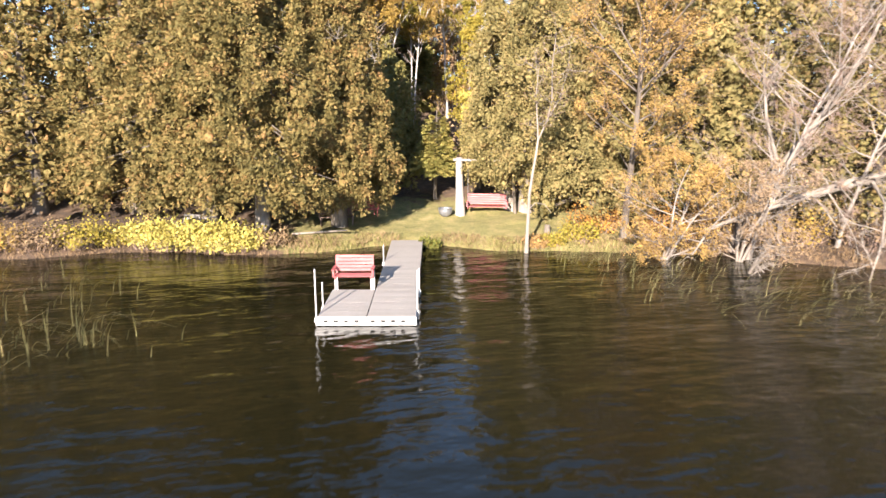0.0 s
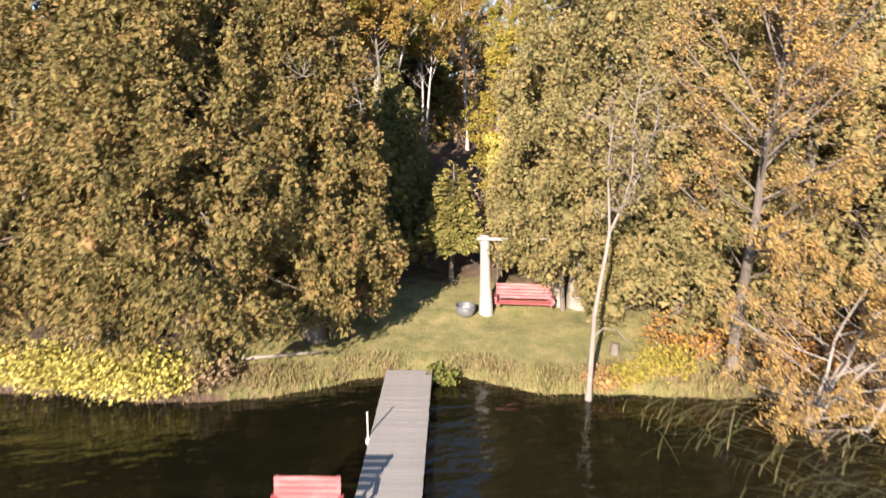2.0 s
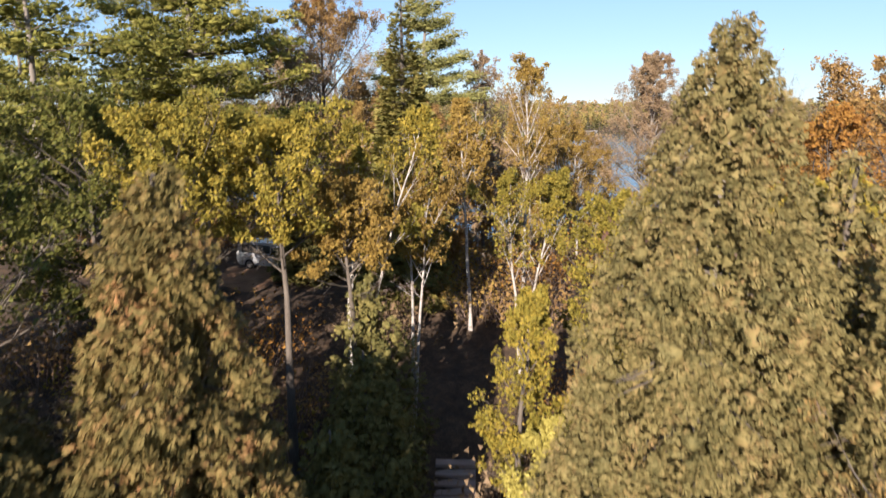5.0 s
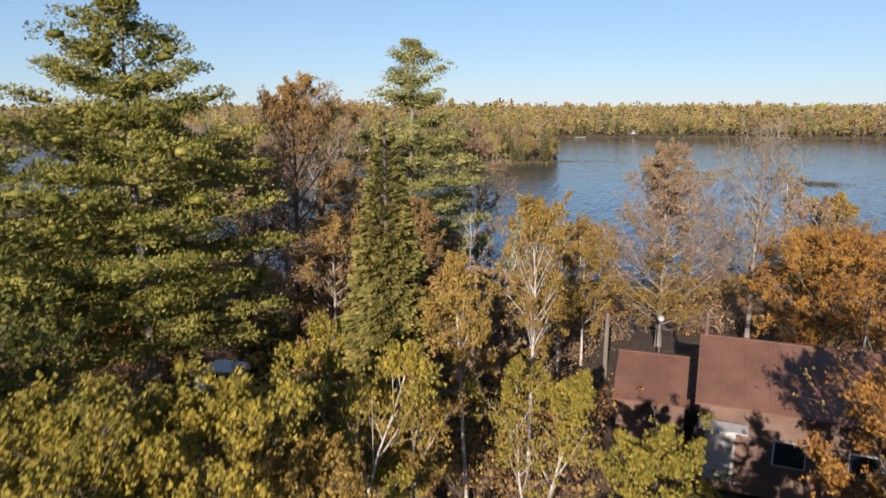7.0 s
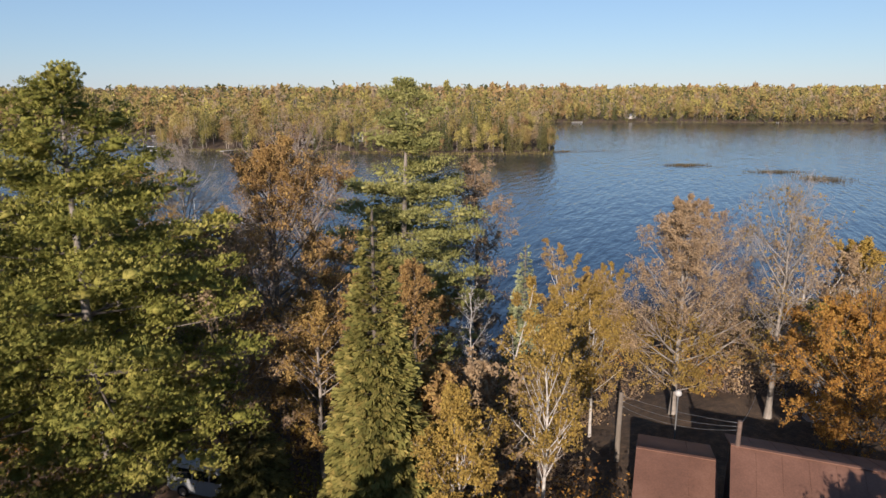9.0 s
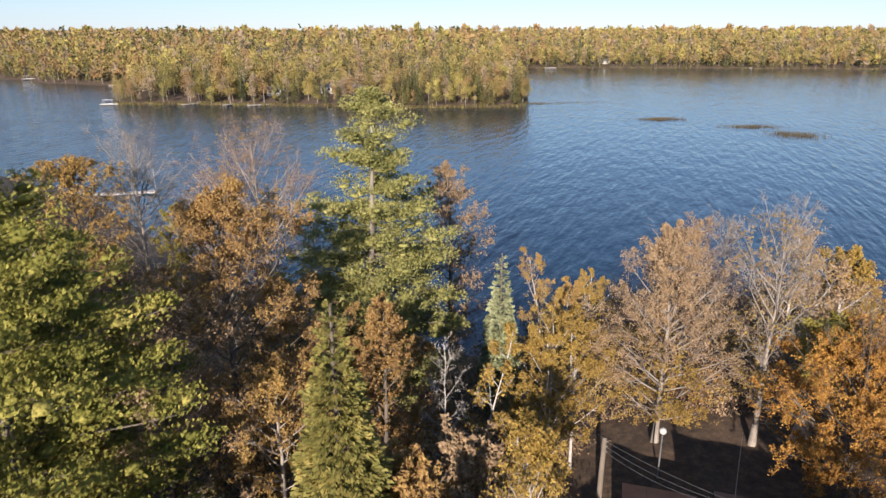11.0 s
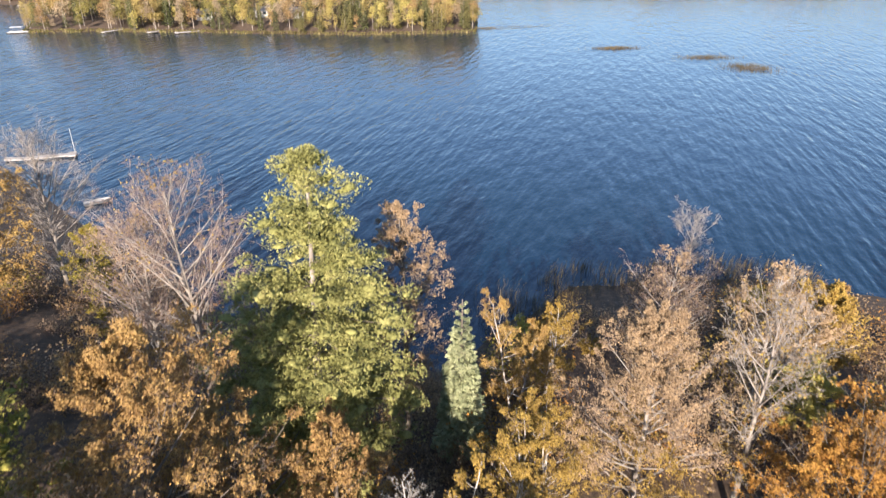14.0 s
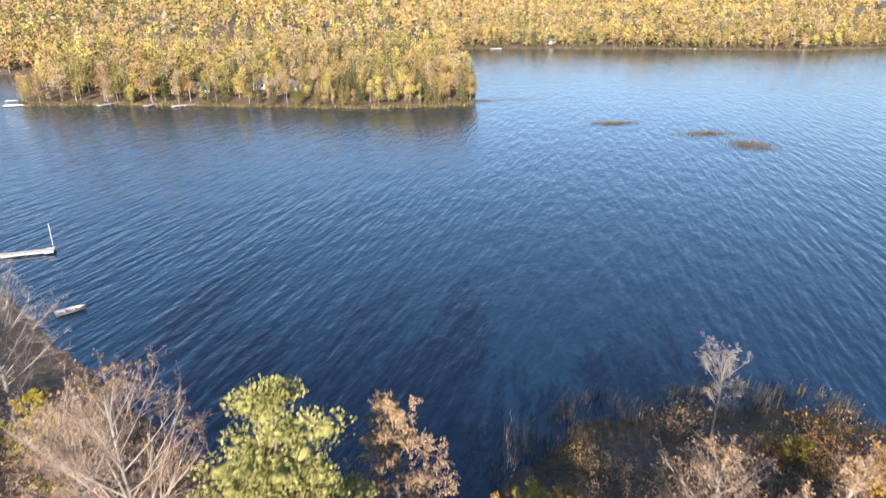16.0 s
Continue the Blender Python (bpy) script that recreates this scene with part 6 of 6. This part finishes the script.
reed_bed("reed_bed", cluster(rng, [(5.4, 23.4, 0.8, 0.7, 1.6), (6.6, 21.4, 0.9, 0.8, 1.2), (8.0, 19.4, 1.0, 0.9, 1.0), (9.4, 17.4, 1.0, 0.9, 0.9), (11.3, 18.6, 1.3, 1.1, 1.0), (13.5, 19.5, 1.2, 1.0, 0.8), (9.0, 22.2, 1.2, 0.7, 0.9), (12.4, 16.0, 0.8, 0.8, 0.4)], 40), 1.5, M_REED, "bent green reeds below the fallen trees", 22, 1.2, width=0.012)
n = 9000
x, y = rng.uniform(9, 48, n), rng.uniform(90, 107, n)
ok = (land(x, y) < 0.6) & (land(x, y) > -0.9) & (np.sin(x * 0.9 + 0.4 * y) + np.sin(y * 1.3 - 0.5 * x) + rng.normal(0, 0.9, n) > -0.3)
reed_bed("reed_bed", np.stack([x[ok], y[ok]], 1), 1.45, M_MARSH, "brown and tawny marsh reeds along the far bank", 23, 0.3, width=0.035)
rng = np.random.default_rng(19)
pts = cluster(rng, [(5.5, 95.0, 1.2, 2.0, 0.5), (12.5, 101.5, 1.6, 1.6, 0.8), (9.0, 97.5, 1.2, 1.4, 0.4)], 120)
reed_bed("reed_bed", pts, 1.4, M_MARSH, "thin brown reeds at the water's edge", 24, 0.4, width=0.02)
for i, (bx, k) in enumerate([([(79, 257, 4.0, 1.2, 1)], 900), ([(101, 238, 4.5, 1.6, 0.7), (106, 221, 3.5, 3.2, 1)], 1100), ([(44, 308, 3.0, 0.8, 1), (60, 312, 7, 0.8, 0.5)], 350)]):
    reed_bed("reed_bed", cluster(rng, bx, k), 0.8, M_MARSH, "low tawny patch of reeds out in the lake", 25 + i, 0.4, width=0.06)


rng = np.random.default_rng(31)
x = np.concatenate([rng.uniform(-140, 60, 3600), rng.uniform(58, 420, 2600)])
y = np.interp(x, FAR_X, FAR_Y) + rng.uniform(-0.5, 3.4, len(x)) ** 1.0 + 4 * (0.07 * np.sin(x * 1.7) + 0.05 * np.sin(x * 4.1 + 1) + 0.25 * np.sin(x * 0.6 + 2))
ok = (land(x, y) > -0.3) & (land(x, y) < 1.2)
reed_bed("shore_grass", np.stack([x[ok], y[ok]], 1), 1.3, M_GRASS, "olive and straw-coloured grass along the far shore", 33, 0.5, width=0.16)


# ---- far woods ----
def woods(name, pts, mat, kind, h, chips, chip, seed, label):
    """Far trees of one kind, joined: lumpy crowns edged with small clumps, on thin trunks."""
    rng = np.random.default_rng(seed)
    n = len(pts)
    H = h * (rng.uniform(0.55, 1.1, n) + 0.3 * rng.uniform(0, 1, n) ** 6) * (1 + 0.18 * np.sin(pts[:, 0] * 0.05) * np.sin(pts[:, 1] * 0.04 + 1))
    con = kind == "conifer"
    R = H * (0.15 if con else 0.25) * rng.uniform(0.7, 1.35, n)
    low = 0.06 if con else 0.16
    base = np.stack([pts[:, 0], pts[:, 1], land(pts[:, 0], pts[:, 1])], 1)
    up = np.array([0, 0, 1.0])
    # the crown: a cone of clumps, or several round lumps of them
    if con:
        u = 1 - np.sqrt(rng.uniform(0.0, 1, (n, chips)))
        az = rng.uniform(0, 6.283, (n, chips))
        outw = np.stack([np.cos(az), np.sin(az), 0.35 + 0 * az], -1)
        r = (0.08 + 0.92 * (1 - u) ** 0.8) * rng.uniform(0.3, 1.15, (n, chips)) * (0.8 + 0.25 * np.sin(u * 22 + rng.uniform(0, 6, (n, 1))))
        pos = base[:, None] + outw * [1, 1, 0] * (R[:, None] * r)[..., None] + up * (H[:, None] * (low + (1 - low) * u))[..., None]
        way = unit(0.8 * outw + up * -0.5 + 0.6 * rng.normal(size=(n, chips, 3)))
    else:
        lumps = 9
        lu = rng.uniform(0.15, 0.92, (n, lumps))
        la = rng.uniform(0, 6.283, (n, lumps))
        lr = 0.62 * np.sqrt(np.clip(1 - (1.9 * lu - 0.85) ** 2, 0.05, 1)) * np.sqrt(rng.uniform(0, 1, (n, lumps)))
        lump = np.stack([np.cos(la) * lr * R[:, None], np.sin(la) * lr * R[:, None], H[:, None] * (low + (0.96 - low) * lu)], -1)
        pick = rng.integers(0, lumps, (n, chips))
        outw = unit(rng.normal(size=(n, chips, 3)) + [0, 0, 0.35])
        pos = base[:, None] + np.take_along_axis(lump, pick[..., None], 1) + outw * (R[:, None] * rng.uniform(0.25, 0.55, (n, chips)))[..., None]
        way = unit(rng.normal(size=(n, chips, 3)) + [0, 0, 0.7])
    face = unit(outw + 0.35 * rng.normal(size=outw.shape))
    S = chip * (H[:, None] / h) * rng.uniform(0.55, 1.3, (n, chips))
    crown = scatter(*LEAF_1, pos.reshape(-1, 3), way.reshape(-1, 3), S.ravel(), rng, 0.35, face.reshape(-1, 3))
    ob = tagged(new(name, mesh_np(name, *crown, mat)), label, "woods", "far woods", "stuff")
    base, H = base[::2], H[::2]
    tr = tubes(base - [0, 0, 0.5], base + up * (H * 0.9)[:, None], 0.010 * H + 0.04, 0.02, 3)
    return ob, tr


rng = np.random.default_rng(41)
KIND = list(zip(FAR, ("conifer", "leaf", "leaf", "leaf", "leaf", "conifer", "leaf"), ("olive-green conifers of the far shore", "golden autumn trees of the far shore", "bright yellow aspens of the far shore", "rust-orange trees of the far shore", "thin tan trees of the far shore", "dark pines of the far shore", "yellow-green trees of the far shore")))
trunks_far = []
sx, sy = rng.uniform(-95, 95, 900), rng.uniform(27, 86, 900)
ok = (np.abs(sx) > 0.74 * sy + 3) & (land(sx, sy) > 0.7)
side = np.stack([sx[ok], sy[ok]], 1)[:330]
for k, (mt, shape, txt) in enumerate(KIND):
    if len(side[k::7]):
        ob, tr = woods("lakeside_woods", side[k::7], mt, shape, 15, 140, 0.88, 480 + k, txt.replace("of the far shore", "of the lakeside wood"))
        trunks_far.append(tr)
rng = np.random.default_rng(11)
for band, (near, lo, hi, space, h, chips, chip) in enumerate([(True, 0.6, 11, 3.8, 10.5, 760, 0.40), (True, 11, 34, 4.4, 12.5, 360, 0.56), (True, 34, 130, 5.6, 14.0, 190, 0.82), (False, 1.5, 34, 4.8, 12.5, 80, 1.35), (False, 34, 130, 6.8, 14, 56, 1.6), (False, 130, 620, 15, 14, 40, 2.3), (False, 620, 2000, 48, 16, 40, 6.0)]):
    pts = []
    X = np.arange(-460, 640, space) if hi < 700 else np.arange(-1700, 1700, space)
    Dp = np.arange(lo, hi, space)
    gxx, gdd = np.meshgrid(X, Dp)
    gxx = gxx + rng.uniform(-0.5, 0.5, gxx.shape) * space
    gdd = gdd + rng.uniform(-0.5, 0.5, gdd.shape) * space
    gyy = np.interp(gxx, FAR_X, FAR_Y) + gdd
    gxx, gyy = gxx.ravel(), gyy.ravel()
    ok = (np.abs(gxx) < 0.77 * (gyy - 10) + 5) & (land(gxx, gyy) > 0.2)
    close = (gxx > -140) & (gxx < 56) & (gyy < 440)
    ok &= (close == near) if band < 5 else True
    ok &= ~((gxx > -130) & (gxx < -100) & (gyy < 330) & (rng.uniform(size=gxx.shape) < 0.55))
    for cx, cy in ((-67, 326), (-44, 328), (-30, 324), (145, 585), (345, 562)):
        ok &= ~((np.abs(gxx - cx) < 3.0) & (gyy > cy - 12) & (gyy < cy + 6))
    pts = np.stack([gxx[ok], gyy[ok]], 1)
    f = 0.6 * np.sin(pts[:, 0] * 0.11 + 1) + 0.6 * np.sin(pts[:, 1] * 0.12 + pts[:, 0] * 0.05) + rng.normal(0, 1.0, len(pts))
    order = np.argsort(np.argsort(f)) / len(f)
    near_tip = (pts[:, 0] > -15) & (pts[:, 0] < 60) & (pts[:, 1] < 420)
    order = np.where(near_tip & (rng.uniform(size=len(pts)) < 0.3), 0.05, order)
    cut = (0.18, 0.34, 0.43, 0.60, 0.72, 0.88, 1.01)
    kind = np.searchsorted(cut, order)
    for k, (mt, shape, txt) in enumerate(KIND):
        sel = pts[kind == k]
        if len(sel):
            ob, tr = woods("far_woods", sel, mt, shape, h * (1.12 if k == 5 else 1), chips, chip, 500 + 10 * band + k, txt)
            trunks_far.append(tr)
tagged(new("far_trunks", mesh_np("far_trunks", *merge(*trunks_far), M_BARE)), "pale thin trunks in the woods of the far shore", "trunks", "far woods", "stuff")
